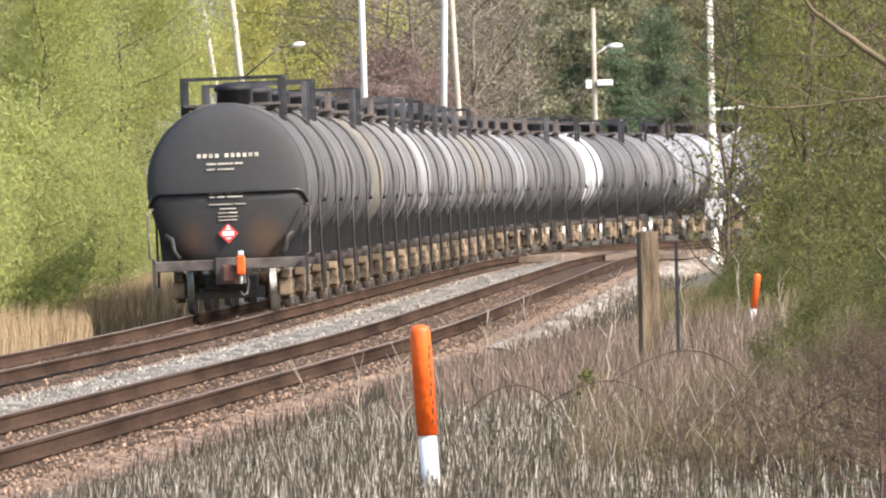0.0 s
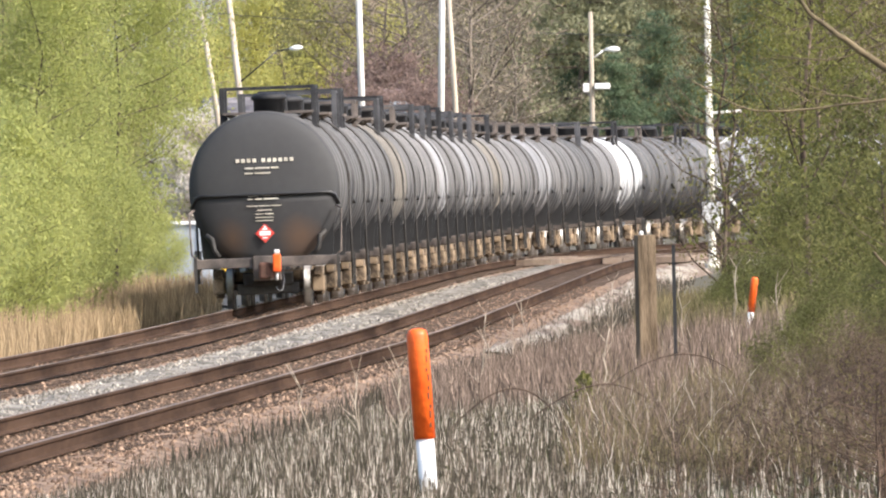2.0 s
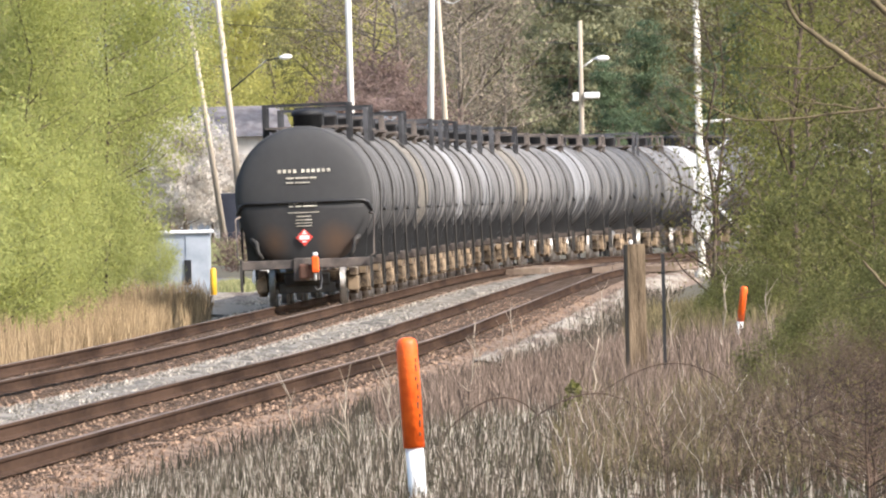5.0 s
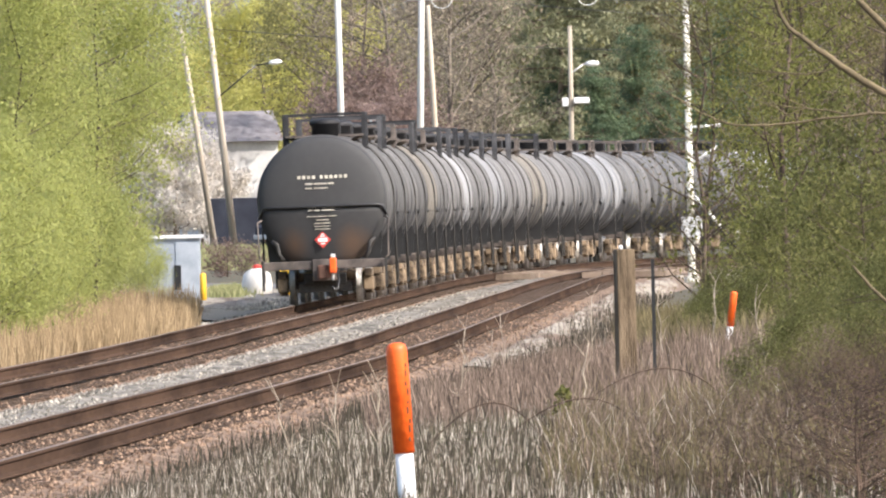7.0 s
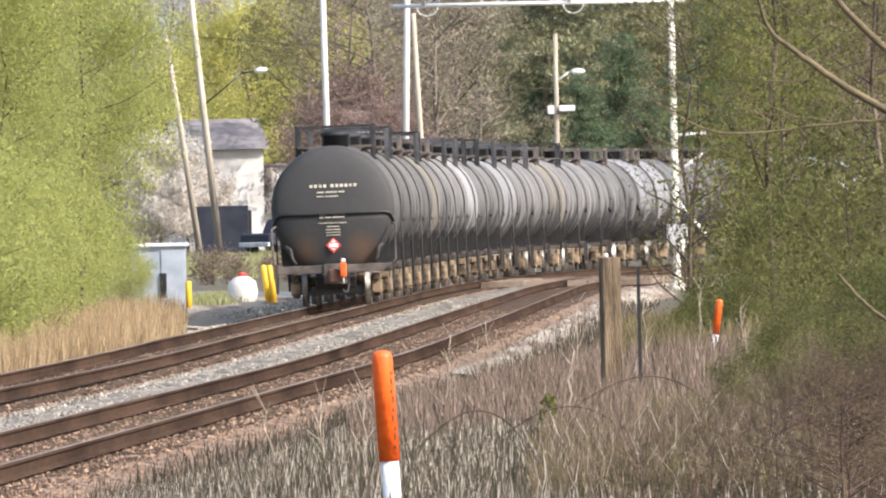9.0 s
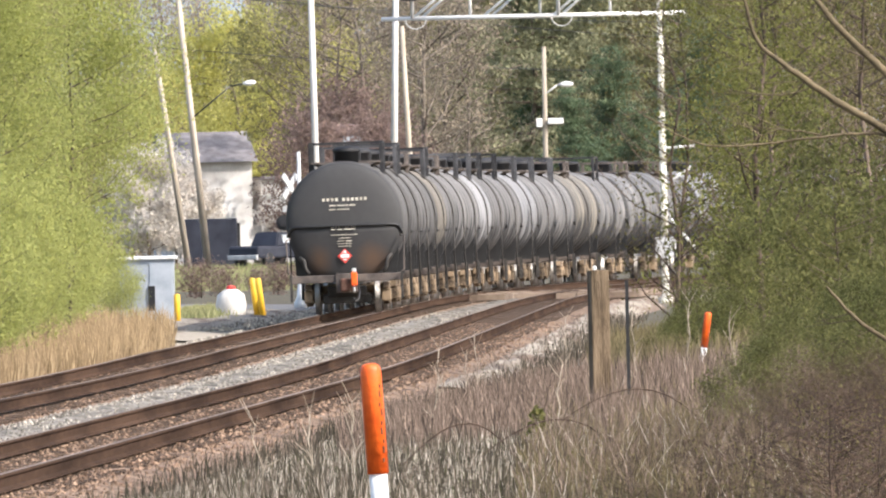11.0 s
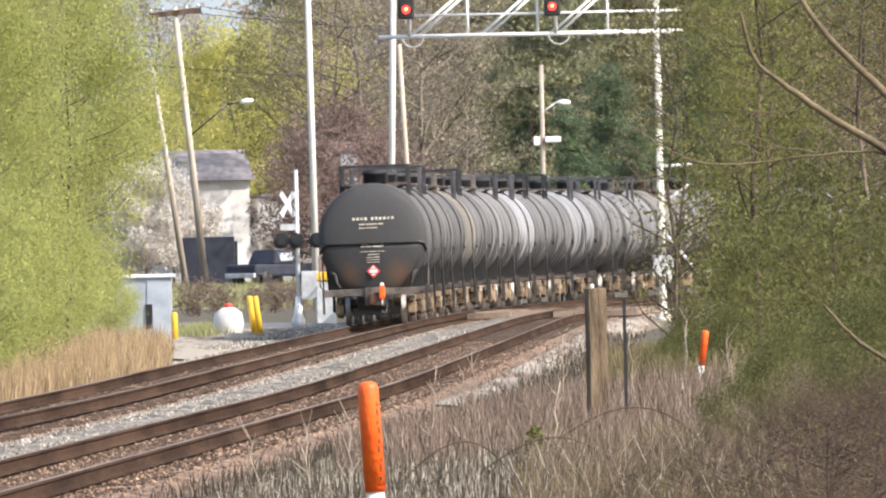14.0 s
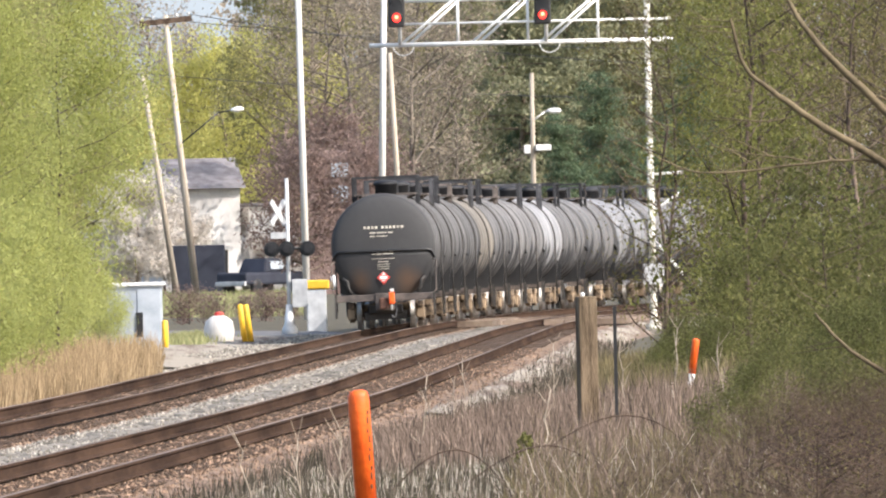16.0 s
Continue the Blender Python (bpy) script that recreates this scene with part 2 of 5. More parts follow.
    roof=mat("grey_shingle", (0.16, 0.14, 0.14), (0.26, 0.24, 0.24), 2, 0.9, bump=0.4, vary=0),
    siding=mat("white_siding", (0.62, 0.58, 0.54), (0.82, 0.79, 0.75), 0.5, 0.7, bump=0.2, fine=6, vary=0),
    navy=mat("navy_steel", (0.014, 0.017, 0.03), (0.03, 0.034, 0.05), 1, 0.7, bump=0.1, vary=0),
    road=mat("worn_asphalt", (0.1, 0.098, 0.098), (0.17, 0.165, 0.16), 0.5, 0.9, bump=0.3, fine=6, vary=0),
    brick=mat("maroon_brick", (0.15, 0.1, 0.088), (0.24, 0.17, 0.15), 1.5, 0.9, bump=0.3, vary=0),
    dry_stalk=mat("dry_stalk", (0.28, 0.23, 0.17), (0.45, 0.38, 0.3), 3, 0.8, bump=0, vary=0.2),
    haze_sky=glow("pale_sky", (0.66, 0.75, 0.84), 0.42),
    thick_weed=mat("thicket_weed", (0.05, 0.045, 0.022), (0.17, 0.14, 0.075), 1.0, 0.85, bump=0, vary=0.4, island=True, through_light=0.2, gloss=0.2),
    limb=mat("grey_limb", (0.1, 0.083, 0.068), (0.19, 0.16, 0.13), 1.0, 0.9, bump=0, vary=0.2, gloss=0.2),
    grey_steel=mat("grey_steel", (0.035, 0.035, 0.038), (0.085, 0.085, 0.09), 2, 0.6, vary=0.5, gloss=0.3),
    brush_twig=mat("brush_twig", (0.035, 0.024, 0.018), (0.15, 0.103, 0.075), 1.2, 0.85, bump=0, vary=0.45, island=True, gloss=0.2),
    lens=glow("red_lens", (1.0, 0.03, 0.02), 3.0),
    lens_core=glow("lit_lens_core", (1.0, 0.3, 0.12), 4.0),
)


# ---- small builders ----
def mesh_of(bm, name, material):
    me = bpy.data.meshes.new(name)
    bm.to_mesh(me)
    bm.free()
    me.materials.append(M[material] if isinstance(material, str) else material)
    return me


def part(name, bm, material, parent=None, label=""):
    ob = new(name, mesh_of(bm, name, material))
    ob.parent = parent
    return tagged(ob, label)


def twin(ob, m, parent=None):
    """Another piece on the same mesh."""
    o = new(ob.name.split(".")[0], ob.data)
    o.parent = parent if parent else ob.parent
    o.matrix_local = m
    if ob.get("label"):
        o["label"] = ob["label"]
    return o


def thing(name, m=None, label="", category="", group="", kind=""):
    ob = new(name)
    ob.empty_display_size = 0.1
    if m is not None:
        ob.matrix_world = m
    return tagged(ob, label, category, group, kind)


def box(bm, x0, x1, y0, y1, z0, z1, bevel=0.0):
    r = bmesh.ops.create_cube(bm, size=1, matrix=Matrix.Translation(((x0 + x1) / 2, (y0 + y1) / 2, (z0 + z1) / 2))
                              @ Matrix.Diagonal((x1 - x0, y1 - y0, z1 - z0, 1)))
    if bevel:
        edges = list({e for v in r["verts"] for e in v.link_edges})
        bmesh.ops.bevel(bm, geom=edges, offset=bevel, segments=2, affect="EDGES", profile=0.5)
    return bm


def rod(bm, a, b, r0, r1=None, seg=8, caps=True):
    """A tapered round bar from a to b."""
    a, b = Vector(a), Vector(b)
    r1 = r0 if r1 is None else r1
    q = (b - a).to_track_quat("Z", "Y").to_matrix()
    rings = []
    for p, r in ((a, r0), (b, r1)):
        rings.append([bm.verts.new(p + q @ Vector((r * math.cos(2 * math.pi * i / seg), r * math.sin(2 * math.pi * i / seg), 0)))
                      for i in range(seg)])
    for i in range(seg):
        f = bm.faces.new((rings[0][i], rings[0][(i + 1) % seg], rings[1][(i + 1) % seg], rings[1][i]))
        f.smooth = True
    if caps:
        bm.faces.new(rings[0][::-1])
        bm.faces.new(rings[1])
    return bm


def tube(bm, pts, r, seg=6):
    """One bent round bar through the points."""
    pts = [Vector(p) for p in pts]
    rings = []
    for i, p in enumerate(pts):
        d = (pts[min(i + 1, len(pts) - 1)] - pts[max(i - 1, 0)]).normalized()
        q = d.to_track_quat("Z", "Y").to_matrix()
        rings.append([bm.verts.new(p + q @ Vector((r * math.cos(2 * math.pi * k / seg), r * math.sin(2 * math.pi * k / seg), 0))) for k in range(seg)])
    for i in range(len(rings) - 1):
        for k in range(seg):
            bm.faces.new((rings[i][k], rings[i][(k + 1) % seg], rings[i + 1][(k + 1) % seg], rings[i + 1][k])).smooth = True
    bm.faces.new(rings[0][::-1])
    bm.faces.new(rings[-1])
    return bm


def lathe(bm, profile, seg=24, axis="Z", centre=(0, 0, 0), smooth=True):
    """Turns (radius, along) pairs about an axis."""
    c = Vector(centre)
    rings = []
    for r, h in profile:
        ring = []
        for i in range(seg):
            a = 2 * math.pi * i / seg
            p = (r * math.cos(a), r * math.sin(a), h)
            if axis == "Y":
                p = (p[0], h, p[1])
            elif axis == "X":
                p = (h, p[0], p[1])
            ring.append(bm.verts.new(c + Vector(p)))
        rings.append(ring)
    for k in range(len(rings) - 1):
        for i in range(seg):
            f = bm.faces.new((rings[k][i], rings[k][(i + 1) % seg], rings[k + 1][(i + 1) % seg], rings[k + 1][i]))
            f.smooth = smooth
    bm.faces.new(rings[0][::-1])
    bm.faces.new(rings[-1])
    bmesh.ops.recalc_face_normals(bm, faces=bm.faces[:])
    return bm


def soup(name, verts, faces, material, label="", category="", kind="stuff"):
    """One object out of many loose pieces."""
    me = bpy.data.meshes.new(name)
    me.from_pydata(verts, [], faces)
    me.materials.append(M[material])
    return tagged(new(name, me), label, category, kind=kind)


# ---- the line of the railway ----
SLOPE_Y = (0, 420, 540, 700, 800, 840, 876, 912, 948, 985, 1021, 1048, 1150, 1300, 1600, 2400)
SLOPE = (0.0235, 0.0235, 0.0140, 0.0136, 0.0145, 0.0195, 0.0243, 0.030, 0.0365, 0.046, 0.072, 0.086, 0.12, 0.16, 0.22, 0.3)
_ys = np.arange(0, 2401.0)
_sl = np.interp(_ys, SLOPE_Y, SLOPE)
_xs = np.concatenate(([0], np.cumsum((_sl[1:] + _sl[:-1]) / 2)))
_xs += -3.97 - _xs[529]


def line_x(y, off=0.0):
    return float(np.interp(y, _ys, _xs)) + off


def line_z(y):
    return float(np.interp(y, (530, 820, 1030), (0, -0.22, -0.33)))


GAP = 4.2          # from one track's middle to the other's


def ground_z(x, y):
    zr = line_z(y)
    yy = min(max(y, 0), 2390)
    d = x - line_x(yy, GAP)
    if d > -GAP - 2.0:
        up = float(np.interp(d, (1.9, 2.7, 3.6, 5.5, 6.8, 8.4, 12, 40, 400), (-0.62, -0.35, 0.22, 0.78, 1.0, 1.18, 1.3, 1.5, 2.0)))
        k = float(np.interp(y, (100, 150, 200, 250, 300, 365, 450, 550, 700), (1.06, 1.0, 0.88, 0.8, 0.77, 0.66, 0.4, 0.2, 0.1)))
    else:
        up = float(np.interp(-d - GAP, (2.0, 3.2, 5, 30, 400), (-0.62, -0.5, -0.4, -0.2, 0.5)))
        k = 1.0
    return zr - 0.62 + (up + 0.62) * k


# ---- ground ----
def build_ground():
    ys = np.concatenate((np.linspace(-400, 90, 8), np.linspace(100, 600, 101), np.linspace(610, 1000, 40), np.linspace(1030, 1600, 20),
                         (1800, 2300, 3000, 4500)))
    offs = np.concatenate((np.array((-3000, -800, -200, -60, -30, -20, -14)), np.linspace(-10, 14, 61), np.array((17, 22, 30, 60, 200, 800, 3000))))
    verts, faces = [], []
    for y in ys:
        base = line_x(min(max(y, 0), 2390))
        for o in offs:
            x = base + o
            bump_z = 0.05 * noise.noise((x * 0.7, y * 0.15, 0)) if abs(o) < 40 else 0
            inside = -2.2 < o < GAP + 2.2
            verts.append((x, y, ground_z(x, y) + (0 if inside else bump_z)))
    w = len(offs)
    for j in range(len(ys) - 1):
        for i in range(w - 1):
            a = j * w + i
            faces.append((a, a + 1, a + w + 1, a + w))
    ob = soup("ground", verts, faces, "soil", "bare brown soil under dry grass beside the railway", "ground", "structure")
    for p in ob.data.polygons:
        p.use_smooth = True


def ribbon(name, sections, material, y0, y1, step, label="", category="", kind="structure", jitter=0.0):
    """A strip along the line: sections are (offset from the first track's middle, height over the rail)."""
    ys = np.arange(y0, y1 + 0.1, step)
    verts, faces = [], []
    w = len(sections)
    for y in ys:
        for k, (o, z) in enumerate(sections):
            dz = jitter * noise.noise((o * 3.1, y * 0.9, 3.0)) if 0 < k < w - 1 else 0
            verts.append((line_x(y, o), y, line_z(y) + z + dz))
    for j in range(len(ys) - 1):
        for i in range(w - 1):
            a = j * w + i
            faces.append((a, a + 1, a + w + 1, a + w))
    return soup(name, verts, faces, material, label, category, kind)


def build_track():
    bed = [(-1.9, -0.62)] + [(o, -0.24) for o in np.linspace(-1.35, 1.35, 10)] + [(1.7, -0.3)]
    ribbon("ballast_bed", bed, "ballast_dark", 150, 1900, 2.0, "rust-stained ballast under the far track", "ballast", jitter=0.06)
    bed2 = [(GAP - 1.5, -0.3)] + [(GAP + o, -0.24) for o in np.linspace(-1.2, 1.45, 10)] + [(GAP + 2.0, -0.34), (GAP + 2.6, -0.52), (GAP + 3.1, -0.72)]
    ribbon("ballast_bed", bed2, "ballast_dark", 150, 1900, 2.0, "rust-stained ballast under the near track", "ballast", jitter=0.06)
    mid = [(o, z) for o, z in zip(np.linspace(1.45, GAP - 1.25, 9), (-0.4, -0.27, -0.24, -0.22, -0.22, -0.23, -0.25, -0.28, -0.4))]
    ribbon("gravel_strip", mid, "gravel", 150, 1900, 1.0, "pale grey gravel between the two tracks", "gravel", jitter=0.1)
    side = [(GAP + o, z) for o, z in zip((1.6, 1.8, 2.1, 2.4, 2.65, 2.9), (-0.36, -0.27, -0.3, -0.38, -0.48, -0.66))]
    ribbon("gravel_shoulder", side, "patchy", 455, 1900, 1.0, "pale gravel shoulder of the near track", "gravel", jitter=0.1)
    far = [(o, z) for o, z in zip((-3.0, -2.6, -2.2, -1.85, -1.6), (-0.66, -0.5, -0.4, -0.33, -0.45))]
    ribbon("gravel_shoulder", far, "gravel", 640, 1000, 1.0, "pale gravel shoulder of the far track", "gravel", jitter=0.1)
    apron = [(o, z) for o, z in zip((-9.0, -7.0, -5.2, -4.2, -3.4, -2.7), (-0.36, -0.3, -0.32, -0.38, -0.44, -0.5))]
    ribbon("gravel_apron", apron, "patchy", 690, 882, 1.0, "tan gravel apron beside the far track", "gravel", jitter=0.08)
    # panels of the level crossing between and beside the rails
    deck = tagged(thing("crossing_deck"), "dusty brown crossing panels laid flush with the rails", "level crossing", kind="structure")
    for off in (0, GAP):
        for a, b in ((-1.95, -0.85), (-0.64, -0.02), (0.02, 0.64), (0.85, 1.95)):
            for k in range(10):
                y = 886 + k * 3.6
                bm = bmesh.new()
                v = [bm.verts.new((line_x(q, off + o), q, line_z(q) + z)) for z in (-0.2, -0.022 - 0.012 * (k % 3)) for q, o in ((y, a), (y, b), (y + 3.56, b), (y + 3.56, a))]
                for f in ((4, 5, 6, 7), (0, 1, 5, 4), (1, 2, 6, 5), (2, 3, 7, 6), (3, 0, 4, 7)):
                    bm.faces.new([v[i] for i in f])
                part("panel", bm, "crossing", deck)
    # loose stones
    rnd = random.Random(5)
    verts, faces = [], []

    def stone(x, y, z, r):
        k = len(verts)
        for dx, dy, dz in ((1, 0, 0), (0, 1, 0), (-1, 0, 0), (0, -1, 0), (0, 0, 1)):
            s = r * rnd.uniform(0.6, 1.3)
            verts.append((x + dx * s, y + dy * s, z + dz * s * 0.9))
        for a in range(4):
            faces.append((k + a, k + (a + 1) % 4, k + 4))
    for _ in range(25000):
        y = 1 / rnd.uniform(1 / 800.0, 1 / 270.0)
        o = rnd.uniform(1.5, GAP - 1.25)
        stone(line_x(y, o), y, line_z(y) - 0.25, rnd.uniform(0.022, 0.068))
    for _ in range(6000):
        y = rnd.uniform(640, 900)
        o = -rnd.uniform(1.7, 2.8 if y < 735 else 4.4)
        stone(line_x(y, o), y, line_z(y) - (0.31 + 0.25 * max(0, -o - 1.9) if o > -2.7 else 0.4), rnd.uniform(0.025, 0.07))
    for _ in range(12000):
        y = 460 + 300 * rnd.random()
        o = GAP + rnd.uniform(1.6, 2.7)
        if noise.noise((0.0, y * 0.035, 7.0)) < rnd.uniform(-0.3, 0.25):
            continue
        stone(line_x(y, o), y, line_z(y) - 0.34 - 0.2 * max(0, o - GAP - 2.1), rnd.uniform(0.02, 0.06))
    soup("loose_gravel", verts, faces, "stone", "loose angular grey gravel stones beside the rails", "gravel")
    verts, faces = [], []
    for _ in range(24000):
        y = 1 / rnd.uniform(1 / 700.0, 1 / 220.0)
        o = rnd.choice((rnd.uniform(-1.5, 1.5), GAP + rnd.uniform(-1.4, 1.6), GAP + rnd.uniform(-0.7, 2.7)))
        z = -0.225 if o < GAP + 1.5 else -0.24 - 0.2 * (o - GAP - 1.5)
        stone(line_x(y, o), y, line_z(y) + z, rnd.uniform(0.015, 0.045))
    soup("stained_gravel", verts, faces, "brown_stone", "rust-brown stained ballast stones between the rails", "gravel")
    # ties
    verts, faces = [], []
    for off in (0, GAP):
        for i in range(3200):
            y = 200 + i * 0.52
            if y > 1300:
                break
            if 300 < y < 376:
                continue
            k = len(verts)
            x = line_x(y, off) + rnd.uniform(-0.03, 0.03)
            for z in (-0.34, -0.215):
                for sx, sy in ((-1.3, -0.115), (1.3, -0.115), (1.3, 0.115), (-1.3, 0.115)):
                    verts.append((x + sx, y + sy, line_z(y) + z))
            faces += [(k + 4, k + 5, k + 6, k + 7)] + [(k + a, k + (a + 1) % 4, k + 4 + (a + 1) % 4, k + 4 + a) for a in range(4)]
    soup("railway_ties", verts, faces, "tie", "dark creosoted wooden railway ties under the rails", "railway ties")
    # rails
    for off, cant in ((0, 0.018), (GAP, 0.0)):
        track = tagged(thing("railway_track"), "rusty steel rails of a slightly curved railway track", "railway track", "railway tracks", "structure")
        for side_x in (-0.7535, 0.7535):
            o, dz = off + side_x, cant * (1 if side_x > 0 else -1)
            prof = [(-0.075, -0.185), (-0.07, -0.165), (-0.012, -0.145), (-0.012, -0.05), (-0.037, -0.035), (-0.037, -0.004),
                    (0.037, -0.004), (0.037, -0.035), (0.012, -0.05), (0.012, -0.145), (0.07, -0.165), (0.075, -0.185)]
            r = ribbon("rail", [(o + a, b + dz) for a, b in prof], "rail", 150, 1900, 4.0, kind="")
            r.parent = track
            h = ribbon("rail_head", [(o - 0.03, dz - 0.004), (o - 0.026, dz), (o + 0.026, dz), (o + 0.03, dz - 0.004)], "shine", 150, 1900, 4.0,
                       "worn bright running surface", kind="")
            h.parent = r
        first = None
        for i in range(193, 339):
            y = 200 + i * 0.52
            at = pose(line_x(y, off) + rnd.uniform(-0.03, 0.03), y, line_z(y))
            if first is None:
                first = part("railway_tie", box(bmesh.new(), -1.3, 1.3, -0.115, 0.115, -0.34, -0.215), "tie_piece", track, "dark creosoted wooden tie")
                first.matrix_local = at
            else:
                twin(first, at)


# ---- plants ----
def leaf_quads(verts, faces, rnd, centre, spread, count, size, flat=1.0):
    for _ in range(count):
        while True:
            d = Vector((rnd.uniform(-1, 1), rnd.uniform(-1, 1), rnd.uniform(-1, 1)))
            if d.length < 1:
                break
        p = Vector(centre) + Vector((d.x * spread[0], d.y * spread[1], d.z * spread[2]))
        s = size * rnd.uniform(0.6, 1.4)
        u = Vector((rnd.uniform(-0.8, 0.8), rnd.uniform(-0.8, 0.8), rnd.uniform(-0.3, 1.2))).normalized()
        v = u.cross(Vector((rnd.uniform(-1, 1), rnd.uniform(-1, 1), rnd.uniform(-1, 1)))).normalized()
        k = len(verts)
        verts += [tuple(p - u * s - v * s * 0.5), tuple(p - u * s * 0.8 + v * s * 0.5), tuple(p + u * s)]
        faces.append((k, k + 1, k + 2))


def tree_mesh(seed, height, reach, leaves, leaf_size, low=0.2, limbs=16, trunk_r=0.12, slim=0.35, clump=0.5, twigs=5, cone=False):
    """Trunk-and-limb mesh and crown mesh of one tree."""
    rnd = random.Random(seed)
    bm = bmesh.new()
    pts = [Vector((0, 0, 0))]
    for i in range(1, 7):
        pts.append(Vector((rnd.uniform(-1, 1) * 0.03 * height * i / 6, rnd.uniform(-1, 1) * 0.03 * height * i / 6, height * 0.95 * i / 6)))
    for i in range(6):
        rod(bm, pts[i], pts[i + 1], trunk_r * (1 - i / 6.3), trunk_r * (1 - (i + 1) / 6.3), 7, False)
    verts, faces = [], []
    tips = []
    for i in range(limbs):
        h = low + (0.97 - low) * (i + rnd.random()) / limbs
        seg = min(int(h / 0.95 * 6), 5)
        base = pts[seg].lerp(pts[seg + 1], h / 0.95 * 6 - seg if h < 0.95 else 1.0)
        a = rnd.uniform(0, 2 * math.pi)
        wide = (1 - h) * 1.25 if cone else math.sin(math.pi * min(1, (h - low) / (1 - low) * 0.85 + 0.15)) ** 0.7
        ln = reach * wide * rnd.uniform(0.65, 1.15)
        rise = (0.0 if cone else slim) * height * rnd.uniform(0.3, 0.7) * (1 - h * 0.6)
        mid = base + Vector((math.cos(a) * ln * 0.55, math.sin(a) * ln * 0.55, rise * 0.4))
        tip = base + Vector((math.cos(a) * ln, math.sin(a) * ln, rise + (-0.06 * ln if cone else 0)))
        r = trunk_r * 0.42 * (1 - h * 0.6)
        rod(bm, base, mid, r, r * 0.65, 5, False)
        rod(bm, mid, tip, r * 0.65, r * 0.2, 4, False)
        tips += [tip, mid, base.lerp(mid, 0.6)]
        for _ in range(twigs):
            t0 = mid.lerp(tip, rnd.random())
            t1 = t0 + Vector((rnd.uniform(-1, 1), rnd.uniform(-1, 1), rnd.uniform(-0.2, 1.1))) * reach * 0.35
            rod(bm, t0, t1, r * 0.28, r * 0.1, 3, False)
            tips.append(t1)
    tips.append(pts[-1])
    per = max(1, leaves // len(tips))
    for t in tips:
        c = clump * rnd.uniform(0.6, 1.3)
        leaf_quads(verts, faces, rnd, t, (c, c, c * (0.45 if cone else 1.0)), int(per * rnd.uniform(0.4, 1.6)), leaf_size)
    crown = bpy.data.meshes.new("crown")
    crown.from_pydata(verts, [], faces)
    return bm, crown


def plant(kind, name, label, category, bark, leaf, spots, seeds, group="", **shape):
    """Trees or shrubs of one kind at (x, y, height factor) spots, on a few shared shapes."""
    models = []
    for s in range(seeds):
        bm, crown = tree_mesh(hash_seed(kind) + s, **shape)
        models.append((mesh_of(bm, "trunk", bark), crown))
        crown.materials.append(M[leaf])
    rnd = random.Random(hash_seed(kind))
    for i, (x, y, k) in enumerate(spots):
        trunk, crown = models[i % seeds]
        t = thing(name, Matrix.Translation((x, y, ground_z(x, y) - 0.05)) @ Matrix.Rotation(rnd.uniform(0, 6.28), 4, "Z") @ Matrix.Diagonal((k, k, k, 1)),
                  label, category, group)
        for n, me in (("trunk", trunk), ("crown", crown)):
            o = new(n, me)
            o.parent = t


def hash_seed(s):
    return sum((i + 1) * ord(c) for i, c in enumerate(s))


def stalks(name, material, count, seed, place, height, width, label, category, lean=0.25):
    rnd = random.Random(seed)
    verts, faces = [], []
    n = 0
    tries = 0
    while n < count and tries < count * 6:
        tries += 1
        p = place(rnd)
        if p is None:
            continue
        x, y, z = p
        n += 1
        h, w = height * rnd.uniform(0.5, 1.35), width * rnd.uniform(0.6, 1.5)
        lx, ly = rnd.uniform(-lean, lean) * h, rnd.uniform(-lean, lean) * h
        bend = rnd.uniform(-0.12, 0.12) * h
        k = len(verts)
        verts += [(x - w / 2, y, z), (x + w / 2, y + w * 0.4, z), (x + lx * 0.5 - w * 0.42 + bend, y + ly * 0.5, z + h * 0.55),
                  (x + lx * 0.5 + w * 0.42 + bend, y + ly * 0.5 + w * 0.4, z + h * 0.55), (x + lx, y + ly, z + h)]
        faces += [(k, k + 1, k + 3, k + 2), (k + 2, k + 3, k + 4)]
    return soup(name, verts, faces, material, label, category)


# ---- the tank train ----
CAR = 18.2            # from coupler to coupler
R, AXIS = 1.5, 2.43   # tank radius, height of its middle over the rail


